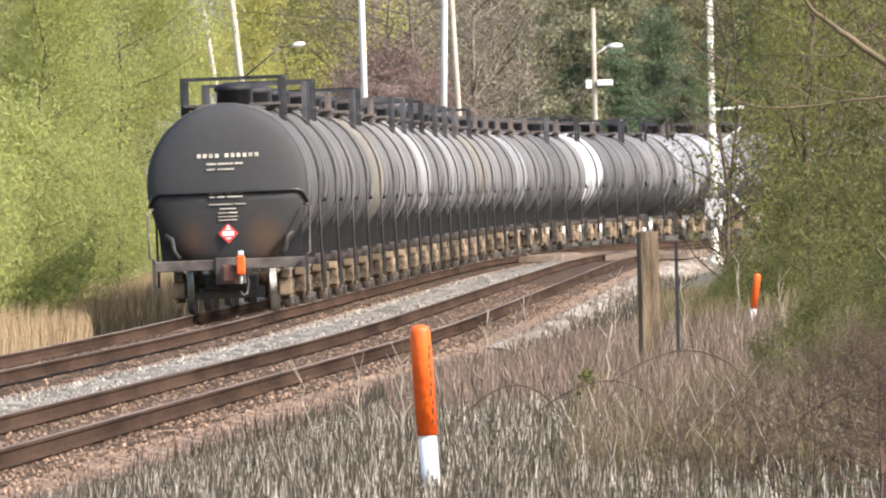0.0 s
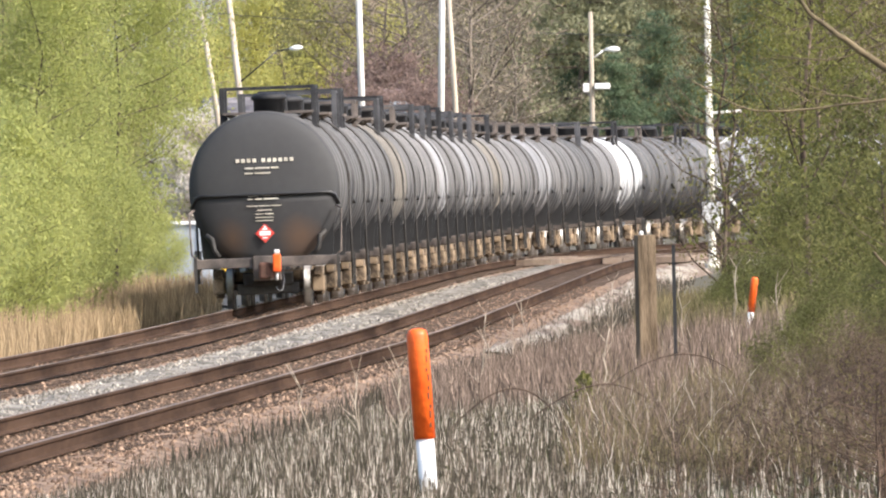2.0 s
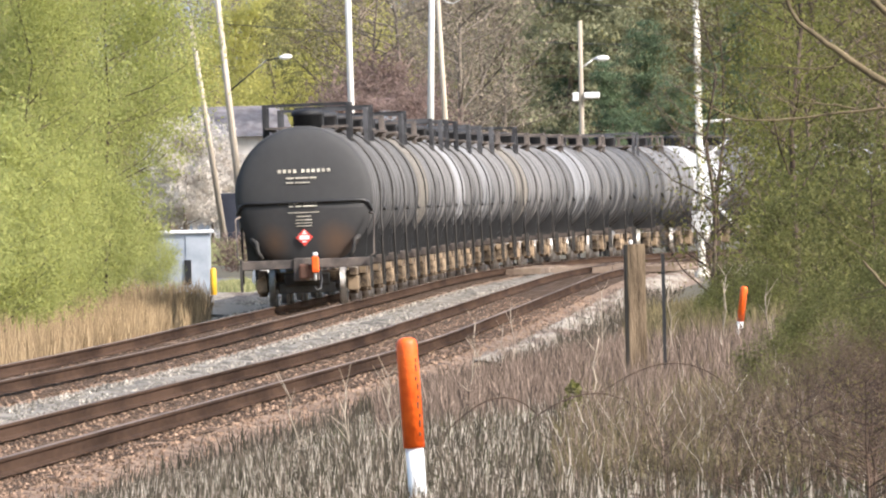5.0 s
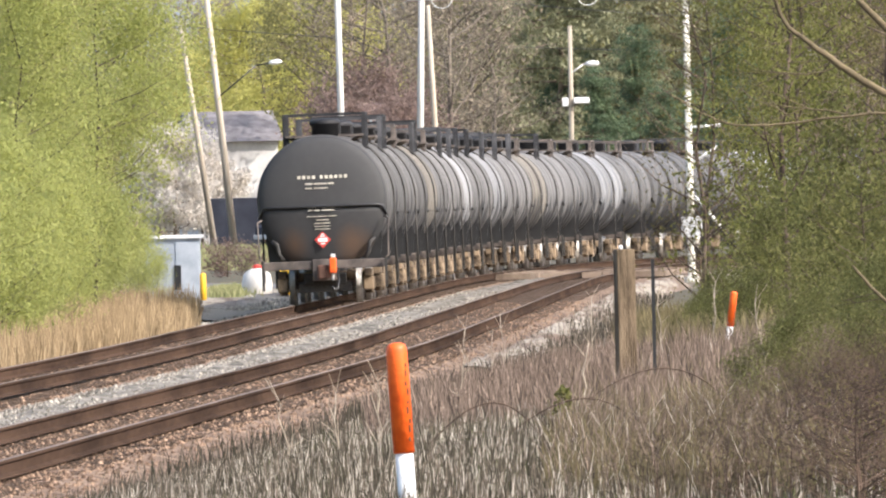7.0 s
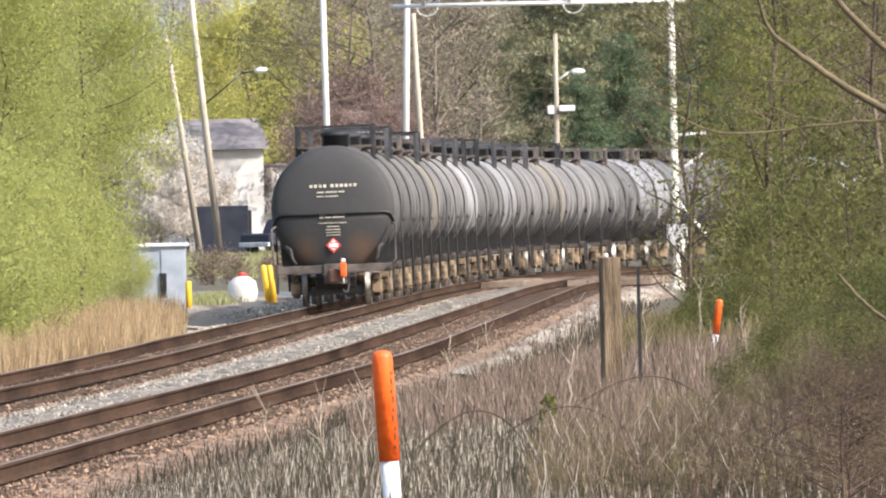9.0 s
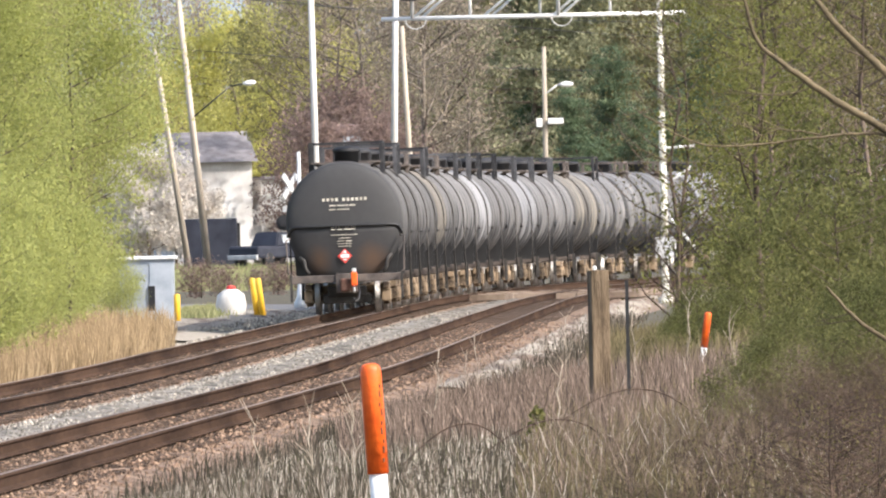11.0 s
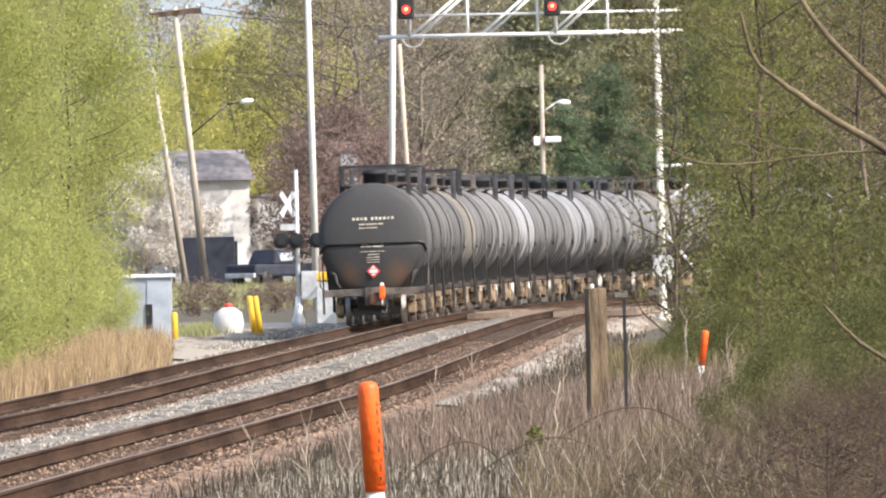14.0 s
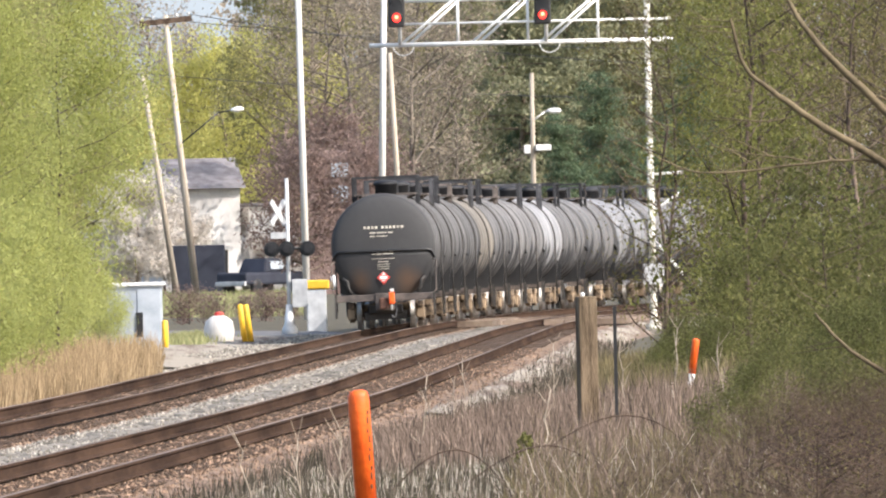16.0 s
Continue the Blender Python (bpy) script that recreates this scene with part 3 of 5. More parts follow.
def bogie(parent, y):
    t = part("truck_bolster", box(bmesh.new(), -0.95, 0.95, y - 0.25, y + 0.25, 0.45, 0.75, 0.03), "dust_steel", parent)
    for sx in (-1, 1):
        bm = bmesh.new()
        x0, x1 = sx * 1.0 - 0.09, sx * 1.0 + 0.09
        box(bm, x0, x1, y - 1.15, y + 1.15, 0.62, 0.8, 0.03)
        box(bm, x0, x1, y - 0.45, y + 0.45, 0.22, 0.36, 0.03)
        for s in (-1, 1):
            rod(bm, (sx, y + s * 0.45, 0.3), (sx, y + s * 0.85, 0.62), 0.08, seg=6)
            box(bm, x0 - 0.03, x1 + 0.03, y + s * 0.89 - 0.17, y + s * 0.89 + 0.17, 0.3, 0.62, 0.03)
        for s in (-0.2, 0, 0.2):
            rod(bm, (sx, y + s, 0.34), (sx, y + s, 0.64), 0.075, seg=8)
        part("side_frame", bm, "dust_steel", t)
    # boxes added to fill the gap between wheels, near-black for the shade there
    for s in (-1, 1):
        bm = box(bmesh.new(), -0.62, 0.62, y + s * 1.35 - 0.06, y + s * 1.35 + 0.06, 0.28, 0.5, 0.02)
        box(bm, -0.5, 0.5, y + s * 1.3 - 0.2, y + s * 1.3 + 0.02, 0.45, 0.72, 0.03)
        part("brake_beam", bm, "grime", t)
    for s in (-1, 1):
        yy = y + s * 0.89
        a = part("axle", rod(bmesh.new(), (-0.9, yy, 0.457), (0.9, yy, 0.457), 0.08, seg=8), "frame_steel", t)
        for sx in (-1, 1):
            prof = [(0.1, 0.72), (0.46, 0.70), (0.485, 0.7), (0.485, 0.73), (0.457, 0.745), (0.452, 0.84), (0.4, 0.84), (0.36, 0.8), (0.15, 0.79), (0.13, 0.86), (0.1, 0.86)]
            w = part("wheel", lathe(bmesh.new(), [(r, sx * h) for r, h in prof], 14, "X", (0, yy, 0.457)), "wheel", t)


def head_profile(y, way):
    return [(R, y)] + [(R * math.cos(a), y + way * 0.3 * math.sin(a)) for a in (0.25, 0.5, 0.75, 1.0, 1.25, 1.45)]


def build_car(shift=0.0, half=0.93, top=4.46, steel="black_steel"):
    car = thing("tank_car", None, "black railway tank car with dusty sides and grimy streaks", "railway car", "tank cars of the train")
    L = 8.0
    # shell with raised girth bands
    prof = [(R * 0.98, -L)]
    for k in range(6):
        y0 = -L + 2 * L * k / 5.0
        if 0 < k < 5:
            prof += [(R, y0 - 0.06), (R + 0.012, y0 - 0.055), (R + 0.012, y0 + 0.055), (R, y0 + 0.06)]
        elif k == 0:
            prof += [(R + 0.006, -L), (R + 0.02, -L + 0.03), (R + 0.02, -L + 0.14), (R, -L + 0.15)]
        else:
            prof += [(R, L - 0.15), (R + 0.02, L - 0.14), (R + 0.02, L - 0.03), (R + 0.006, L)]
    prof.append((R * 0.98, L))
    part("tank_shell", lathe(bmesh.new(), prof, 48, "Y", (0, 0, AXIS)), "tank", car)
    for way in (-1, 1):
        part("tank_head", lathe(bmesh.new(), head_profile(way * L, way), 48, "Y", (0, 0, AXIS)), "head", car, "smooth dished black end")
        # half-height shield plate on the lower part of the end, rounded at its upper corners
        bm = bmesh.new()
        n = 14
        grid = []
        for j in range(9):
            row = []
            for i in range(n + 1):
                u = -1 + 2 * i / n
                z = -1.0 + 1.0 * j / 8
                wide = math.sqrt(max(0.0, 1 - min(1, abs(z)) ** 2)) * 0.99
                if j == 8:
                    wide *= 0.97
                x = u * wide
                rr = min(0.9999, math.hypot(x, z))
                yy = way * (L + 0.3 * math.sqrt(1 - rr * rr) + 0.03)
                row.append(bm.verts.new((x * R, yy, AXIS + z * R - 0.15)))
            grid.append(row)
        for j in range(8):
            for i in range(n):
                f = bm.faces.new((grid[j][i], grid[j][i + 1], grid[j + 1][i + 1], grid[j + 1][i]))
                f.smooth = True
        bmesh.ops.remove_doubles(bm, verts=bm.verts[:], dist=0.0005)
        r = bmesh.ops.extrude_face_region(bm, geom=bm.faces[:])
        bmesh.ops.translate(bm, verts=[v for v in r["geom"] if isinstance(v, bmesh.types.BMVert)], vec=(0, -way * 0.03, 0))
        bmesh.ops.recalc_face_normals(bm, faces=bm.faces[:])
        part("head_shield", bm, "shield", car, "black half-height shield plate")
        # lip along the shield's upper edge
        pts = []
        for i in range(33):
            u = -0.99 + 1.98 * i / 32
            z = -0.1 - 0.16 * max(0, (abs(u) - 0.88) / 0.11) ** 2
            pts.append((u * R, way * (L + 0.3 * math.sqrt(max(0, 1 - min(1, u * u + z * z))) + 0.065), AXIS + z * R))
        bm = tube(bmesh.new(), pts, 0.034)
        part("shield_lip", bm, "dark", car)
    # platform with railing round the manway
    post = part("railing_post", box(bmesh.new(), -0.052, 0.052, -0.04, 0.04, 3.45, top, 0.01), steel, car, "black steel railing post")
    post.matrix_local = pose(-half, shift - 1.3, 0)
    for x, y in ((half, -1.3), (-half, 1.3), (half, 1.3)):
        twin(post, pose(x, shift + y, 0))
    bar = part("railing_bar", box(bmesh.new(), -half, half, -0.03, 0.03, top - 0.06, top), steel, car)
    bar.matrix_local = pose(0, shift - 1.3, 0)
    twin(bar, pose(0, shift + 1.3, 0))
    bar = part("railing_bar", box(bmesh.new(), -0.03, 0.03, -1.3, 1.3, top - 0.06, top), steel, car)
    bar.matrix_local = pose(-half, shift, 0)
    twin(bar, pose(half, shift, 0))
    bm = bmesh.new()
    for sx in (-1, 1):
        box(bm, sx * 0.62 - 0.3, sx * 0.62 + 0.3, -1.5, 1.5, 3.9, 3.95)
        for y in (-1.2, 0, 1.2):
            rod(bm, (sx * 0.85, y, 3.91), (sx * 0.6, y, 3.78), 0.04, seg=5)
    part("walkway", bm, "frame_steel", car, "grated steel walkway")
    bm = bmesh.new()
    lathe(bm, [(0.32, 3.85), (0.32, 4.18), (0.37, 4.19), (0.37, 4.26), (0.3, 4.32), (0.1, 4.34)], 20)
    box(bm, -0.3, 0.35, 0.6, 1.1, 3.9, 4.2, 0.04)
    part("valve_housing", bm, "black_steel", car, "round black valve housing")
    # underframe
    part("end_sill", box(bmesh.new(), -1.42, 1.42, -8.55, -8.3, 0.82, 1.02, 0.02), "frame_steel", car, "rusty brown end sill")
    part("end_sill", box(bmesh.new(), -1.42, 1.42, 8.3, 8.55, 0.82, 1.02, 0.02), "frame_steel", car, "rusty brown end sill")
    for way in (-1, 1):
        part("stub_sill", box(bmesh.new(), -0.28, 0.28, min(way * 4.2, way * 8.6), max(way * 4.2, way * 8.6), 0.55, 1.05, 0.02), "frame_steel", car)
    for way in (-1, 1):
        bm = bmesh.new()
        box(bm, -0.13, 0.13, way * 8.75 - 0.25, way * 8.75 + 0.2, 0.62, 0.9, 0.03)
        box(bm, -0.16, 0.1, way * 8.98 - 0.14, way * 8.98 + 0.1, 0.58, 0.92, 0.05)
        box(bm, 0.06, 0.18, way * 9.0 - 0.1, way * 9.0 + 0.08, 0.6, 0.9, 0.03)
        part("coupler", bm, "coupler_rust", car, "rust-brown knuckle coupler")
        bm = bmesh.new()
        pts = [(0.3, way * 8.65, 0.75), (0.33, way * 8.85, 0.55), (0.3, way * 8.95, 0.36), (0.22, way * 9.0, 0.32), (0.17, way * 9.0, 0.42)]
        tube(bm, pts, 0.028)
        part("brake_hose", bm, "dark", car)
        for sx in (-1, 1):
            # saddles, corner steps and grab irons
            bm = bmesh.new()
            box(bm, sx * 1.43 - 0.03, sx * 1.43 + 0.03, way * 8.42 - 0.25, way * 8.42 - 0.2, 0.35, 1.05)
            box(bm, sx * 1.43 - 0.03, sx * 1.43 + 0.03, way * 8.42 + 0.12, way * 8.42 + 0.17, 0.35, 1.05)
            for z in (0.37, 0.65):
                box(bm, sx * 1.43 - 0.025, sx * 1.43 + 0.025, way * 8.42 - 0.22, way * 8.42 + 0.15, z - 0.02, z + 0.02)
            part("corner_step", bm, "grime", car)
        # saddle plates painted near-black to hold the shade under the tank end
        for sx in (-1, 1):
            bm = bmesh.new()
            v = [bm.verts.new(c) for c in ((sx * 0.3, way * 7.2, 0.95), (sx * 1.3, way * 7.2, 0.95), (sx * 1.36, way * 7.2, 1.75), (sx * 0.9, way * 7.2, 1.2))]
            f = bm.faces.new(v)
            r = bmesh.ops.extrude_face_region(bm, geom=[f])
            bmesh.ops.translate(bm, verts=[q for q in r["geom"] if isinstance(q, bmesh.types.BMVert)], vec=(0, way * 0.08, 0))
            part("saddle", bm, "dark", car)
        bogie(car, way * 6.6)
    # side ladders by the platform
    for sx in (-1, 1):
        bm = bmesh.new()
        for y in (-0.25, 0.25):
            rod(bm, (sx * 1.56, y, 0.5), (sx * 1.56, y, 2.5), 0.02, seg=5)
            tube(bm, [(sx * 1.56 * math.cos(radians(8 * q)), y, 2.43 + 1.56 * math.sin(radians(8 * q))) for q in range(9)], 0.02, 5)
        for k in range(7):
            rod(bm, (sx * 1.56, -0.25, 0.55 + 0.3 * k), (sx * 1.56, 0.25, 0.55 + 0.3 * k), 0.014, seg=4)
        part("ladder", bm, "grime", car)
    # bottom outlet
    part("bottom_outlet", lathe(bmesh.new(), [(0.25, 0.5), (0.3, 0.6), (0.3, 0.95)], 12), "grime", car)
    return car


def face_y(x, z):
    """How far the rear end bulges at x, z."""
    r = min(0.999, math.hypot(x, z - AXIS) / R)
    return -8.0 - 0.3 * math.sqrt(1 - r * r)


def rear_markings(car):
    """Lettering bars, placard and rust stains on the last car's end."""
    def bars(name, rows, off):
        for x0, x1, z0, z1 in rows:
            y = face_y((x0 + x1) / 2, (z0 + z1) / 2) - off
            part(name, box(bmesh.new(), x0, x1, y - 0.01, y + 0.006, z0, z1), "stencil", car, "worn cream stencilled lettering")
    for sx in (-1, 1):
        pts = [(sx * 1.36, -8.45, 1.0), (sx * 1.5, -8.45, 1.1), (sx * 1.52, -8.4, 1.95), (sx * 1.42, -8.2, 2.0)]
        part("grab_iron", tube(bmesh.new(), pts, 0.022), "frame_steel", car, "grey bent grab iron")
        part("head_bracket", tube(bmesh.new(), [(sx * 0.95, -8.3, 1.05), (sx * 1.05, -8.3, 1.2), (sx * 1.08, -8.28, 1.42), (sx * 1.2, -8.2, 1.5)], 0.05), "grime", car)
    mark = []
    x = -0.56
    for i, w in enumerate((0.09, 0.09, 0.09, 0.09, 0.05, 0.09, 0.09, 0.09, 0.09, 0.09, 0.09)):
        if i != 4:
            mark.append((x + 0.008, x + w - 0.008, 2.925, 3.0))
        x += w + 0.022
    bars("stencil_bar", mark, 0.012)
    rows = [(-0.38, -0.2, 2.79, 2.825), (-0.17, 0.12, 2.79, 2.825), (0.15, 0.3, 2.79, 2.825), (-0.38, -0.22, 2.69, 2.722), (-0.18, 0.14, 2.69, 2.722)]
    bars("stencil_bar", rows, 0.012)
    rows = [(-0.34, -0.12, 2.245, 2.265), (-0.02, 0.12, 2.245, 2.265), (0.16, 0.3, 2.245, 2.265), (-0.34, -0.24, 2.175, 2.2), (-0.2, -0.06, 2.175, 2.2), (-0.02, 0.28, 2.175, 2.2),
            (-0.36, -0.15, 2.04, 2.056), (-0.13, 0.1, 2.04, 2.056), (0.12, 0.33, 2.04, 2.056), (-0.16, 0.14, 1.955, 1.972), (-0.2, -0.02, 1.878, 1.895), (0.0, 0.17, 1.878, 1.895),
            (-0.2, 0.17, 1.81, 1.826), (-0.19, 0.16, 1.745, 1.76)]
    bars("stencil_bar", rows, 0.062)
    bm = bmesh.new()
    y = face_y(0, 1.72) - 0.06
    c = (-0.02, y, 1.5)
    for s, dy in ((0.19, 0.0), ):
        v = [bm.verts.new((c[0] + dx * s, y + dy, c[2] + dz * s)) for dx, dz in ((0, -1), (1, 0), (0, 1), (-1, 0))]
        f = bm.faces.new(v)
        r = bmesh.ops.extrude_face_region(bm, geom=[f])
        bmesh.ops.translate(bm, verts=[q for q in r["geom"] if isinstance(q, bmesh.types.BMVert)], vec=(0, 0.012, 0))
    bmesh.ops.recalc_face_normals(bm, faces=bm.faces[:])
    placard = part("placard", bm, "red", car, "red and white diamond warning placard")
    bm = bmesh.new()
    box(bm, -0.13, 0.09, y - 0.012, y - 0.004, 1.455, 1.545)
    box(bm, -0.075, 0.035, y - 0.012, y - 0.004, 1.57, 1.6)
    box(bm, -0.045, 0.005, y - 0.012, y - 0.004, 1.61, 1.645)
    box(bm, -0.07, 0.03, y - 0.012, y - 0.004, 1.395, 1.425)
    part("placard_mark", bm, "white", placard)


def build_marker():
    """The end-of-train device that hangs on the last coupler."""
    t = thing("end_of_train_device", None, "orange end-of-train device hung on the rear coupler", "train marker")
    part("case", box(bmesh.new(), 0.13, 0.29, -9.22, -9.02, 0.72, 1.08, 0.03), "orange", t, "orange case")
    part("lamp_housing", box(bmesh.new(), 0.16, 0.27, -9.2, -9.05, 1.08, 1.17, 0.02), "galv", t)
    bm = rod(bmesh.new(), (0.2, -9.1, 0.72), (0.2, -9.1, 0.55), 0.03, seg=6)
    part("clamp", bm, "galv", t)
    return t


CARS = []
N_CARS = 42
SPEED = 18.25
HEAD0 = 529.0         # where the rear tank end stands at the start


def build_train():
    models = [build_car(), build_car(2.2, 0.98, 4.4, "grey_steel"), build_car(-1.6, 0.85, 4.5), build_car(0.8, 0.8, 4.3, "frame_steel")]
    first = models[0]
    rnd = random.Random(8)
    looks = {4: 'tank_brown', 8: 'tank_grey', 11: 'tank_grey', 14: 'tank_brown', 18: 'tank_grey', 23: 'tank_white', 27: 'tank_grey', 28: 'tank_grey', 30: 'tank_grey', 33: 'tank_brown', 35: 'tank_grey'}
    CARS.append(first)
    names = {"tank_grey": "pale grey railway tank car with dusty sides", "tank_white": "white railway tank car with grimy lower sides",
             "tank_brown": "dust-browned black railway tank car"}
    for i in range(1, N_CARS):
        c = models[i] if i < 4 else copy_thing(models[rnd.randrange(4)], Matrix())
        if i in looks:
            c["label"] = names[looks[i]]
            for o in c.children:
                if o.name.startswith("tank_shell") or (looks[i] == "tank_white" and o.name.startswith(("tank_head", "head_shield"))):
                    o.material_slots[0].link = "OBJECT"
                    o.material_slots[0].material = M[looks[i]]
        CARS.append(c)
    first["label"] = "last black tank car, stencilled end with red diamond placard"
    rear_markings(first)
    CARS.append(build_marker())


def motions():
    for i, car in enumerate(CARS):
        k = 0 if i == N_CARS else i
        rows = []
        for j in range(0, 17, 2):
            y = HEAD0 + 8.4 + CAR * k + SPEED * j
            y = min(y, 2300 + k * 0.1)
            s = float(np.interp(y, SLOPE_Y, SLOPE))
            rows.append((float(j), Matrix.Translation((line_x(y), y, line_z(y))) @ Matrix.Rotation(-math.atan(s), 4, "Z") @ Matrix.Rotation(radians(-1.0), 4, "Y")))
        walk(car, rows)


# ---- things beside the line ----
def marker_stake(x, y, z0, z1, lean, label):
    t = thing("marker_stake", Matrix.Translation((x, y, z0)) @ Matrix.Rotation(radians(lean), 4, "Y"), label, "marker post", "cable marker stakes")
    h, r = z1 - z0, 0.047
    split = h * 0.4
    part("sleeve", lathe(bmesh.new(), [(r, split), (r, h - 0.04), (r * 0.97, h - 0.025), (r * 0.8, h - 0.008), (r * 0.4, h)], 20), "orange", t, "orange plastic sleeve with rounded top")
    for k in range(9):
        z = split + 0.05 + k * (h - split - 0.12) / 9
        a = radians(-52 + 5 * (k % 3))
        b = part("label_bar", box(bmesh.new(), -0.004, 0.004, -0.003, 0.003, 0, 0.018 + 0.012 * (k % 2)), "stain", t, "dark worn printing")
        b.matrix_local = pose(r * 0.99 * math.cos(a), r * 0.99 * math.sin(a), z, 0, 0, -52)
    part("base_tube", lathe(bmesh.new(), [(r * 0.85, -0.2), (r * 0.85, split)], 16), "white", t, "white lower tube")


def wooden_post():
    x, y = 1.81, 250.0
    t = thing("wooden_post", pose(x, y, 0.0, 0, 0, 12), "weathered square wooden post, half sunk in brush", "post")
    bm = box(bmesh.new(), -0.083, 0.083, -0.083, 0.083, -0.2, 2.08, 0.012)
    part("shaft", bm, "post", t)
    part("cap_nail", lathe(bmesh.new(), [(0.016, 2.07), (0.02, 2.1), (0.012, 2.115)], 10, centre=(-0.03, 0, 0)), "white", t, "pale round nail head")
    t2 = thing("fence_stake", pose(2.16, 262.0, 0.0), "thin dark steel fence stake beside the post", "post")
    part("stake", box(bmesh.new(), -0.016, 0.016, -0.016, 0.016, -0.2, 1.95), "dark", t2)


def utility_pole(x, y, height, r, material, label, lean=(0, 0), arm=0.0, lamp=None, z0=None):
    z0 = ground_z(x, y) if z0 is None else z0
    t = thing("utility_pole", Matrix.Translation((x, y, z0)) @ pose(0, 0, 0, lean[1], lean[0], 0), label, "utility pole", "poles by the crossing")
    part("pole", rod(bmesh.new(), (0, 0, -0.3), (0, 0, height), r, r * 0.72, 10), material, t)
    if arm:
        bm = box(bmesh.new(), -arm, arm, -0.2, -0.06, height - 0.42, height - 0.15)
        part("cross_arm", bm, "tie", t, "dark wooden cross arm")
        for k in (-0.9, -0.45, 0.45, 0.9):
            part("insulator", lathe(bmesh.new(), [(0.03, height - 0.15), (0.06, height - 0.1), (0.05, height), (0.03, height + 0.03)], 8, centre=(k * arm, 0, 0)), "white", t)
        bm = bmesh.new()
        for s in (-1, 1):
            rod(bm, (s * arm * 0.5, 0, height - 0.28), (0, 0, height - 0.9), 0.025, seg=4)
        part("arm_brace", bm, "dark", t)
    if lamp:
        x1, za, zb, m = lamp
        bm = rod(bmesh.new(), (0, 0, za), (x1 * 0.75, -0.05, zb - 0.05), 0.045, seg=6)
        rod(bm, (x1 * 0.75, -0.05, zb - 0.05), (x1, -0.05, zb), 0.045, seg=6)
        a = part("lamp_arm", bm, m, t)
        bm = bmesh.new()
        s = 1 if x1 > 0 else -1
        lathe(bm, [(0.05, -0.08), (0.12, 0.08), (0.15, 0.3), (0.1, 0.52), (0.04, 0.58)], 10, "X", (x1, -0.05, zb)) if s > 0 else None
        part("lamp_head", bm, "white", a, "pale street lamp head")
    return t


def signal_gantry():
    """Cantilever signal bridge: mast on the near side, truss over both tracks, two signal heads."""
    y = 888.0
    xm = 8.55
    z0 = line_z(y) - 0.55
    t = thing("signal_bridge", None, "white steel cantilever signal bridge over the tracks", "signal bridge")
    part("mast", lathe(bmesh.new(), [(0.24, z0 - 0.3), (0.24, z0 + 0.3), (0.12, z0 + 0.35), (0.085, z0 + 13)], 10, centre=(xm, y, 0)), "mast", t, "mottled white mast")
    part("foundation", box(bmesh.new(), xm - 0.4, xm + 0.4, y - 0.4, y + 0.4, z0 - 0.3, z0 + 0.15, 0.03), "gravel", t)
    x0, x1 = -0.2, xm + 0.8
    za, zb, zc = 8.45, 9.1, 9.52
    def seg(name, a, b, r=0.05):
        return part(name, rod(bmesh.new(), a, b, r, seg=6), "white", t)
    for yy in (y - 0.35, y + 0.35):
        seg("chord", (x0, yy, za), (x1, yy, za), 0.075)
        seg("chord", (x0 + 1.1, yy, zb), (x1, yy, zb), 0.04)
        seg("chord", (x0 + 1.1, yy, zc + 0.3), (x1, yy, zc + 0.3), 0.05)
    k = 0
    x = x0 + 1.3
    while x < x1 - 1.8:
        seg("brace", (x - 0.3, y - 0.35, za), (x + 1.35, y - 0.35, zc + 0.3), 0.05)
        seg("brace", (x - 0.05, y + 0.35, za), (x + 1.55, y + 0.35, zc + 0.3), 0.05)
        seg("upright", (x + 1.5, y - 0.35, za), (x + 1.5, y - 0.35, zc + 0.3), 0.045)
        x += 2.2
    for xh in (0.68, 5.27):
        head = part("signal_head", box(bmesh.new(), xh - 0.26, xh + 0.26, y - 0.75, y - 0.55, za + 0.55, za + 2.0, 0.06), "dark", t, "black signal head with a red light")
        part("signal_post", rod(bmesh.new(), (xh + 0.1, y - 0.5, za), (xh + 0.1, y - 0.5, za + 2.2), 0.06, seg=6), "galv", t)
        part("lamp_lens", lathe(bmesh.new(), [(0.13, -0.02), (0.13, 0.02), (0.05, 0.03)][::-1], 14, "Y", (xh, y - 0.77, za + 0.85)), "lens", head, "lit red lens")
        part("lamp_core", lathe(bmesh.new(), [(0.02, -0.02), (0.05, -0.01), (0.05, 0.01)], 10, "Y", (xh, y - 0.8, za + 0.87)), "lens_core", head)
        for zz in (za + 0.85, za + 1.3, za + 1.75):
            bm = tube(bmesh.new(), [(xh - 0.17 * math.cos(math.pi * q / 8), y - 0.86, zz + 0.17 * math.sin(math.pi * q / 8)) for q in range(9)], 0.025, 5)
            part("lamp_hood", bm, "dark", head)
        part("cable_loop", arc(xh + 0.2, y - 0.5, za - 0.05, 0.32), "galv", t)
    seg("mast_brace", (xm, y, 2.2), (xm + 1.0, y, 1.0), 0.06)
    seg("mast_arm", (xm, y, 4.2), (xm + 1.0, y, 4.25), 0.05)
    seg("mast_arm", (xm, y, 3.0), (xm + 0.9, y, 3.6), 0.05)
    part("control_box", box(bmesh.new(), xm - 0.3, xm + 0.35, y - 0.5, y - 0.15, 0.75, 1.4, 0.02), "galv", t, "grey control box on the mast")


def arc(x, y, z, r):
    return tube(bmesh.new(), [(x - r * math.cos(math.pi * i / 10), y, z - r * math.sin(math.pi * i / 10) * 0.9) for i in range(11)], 0.018, 4)


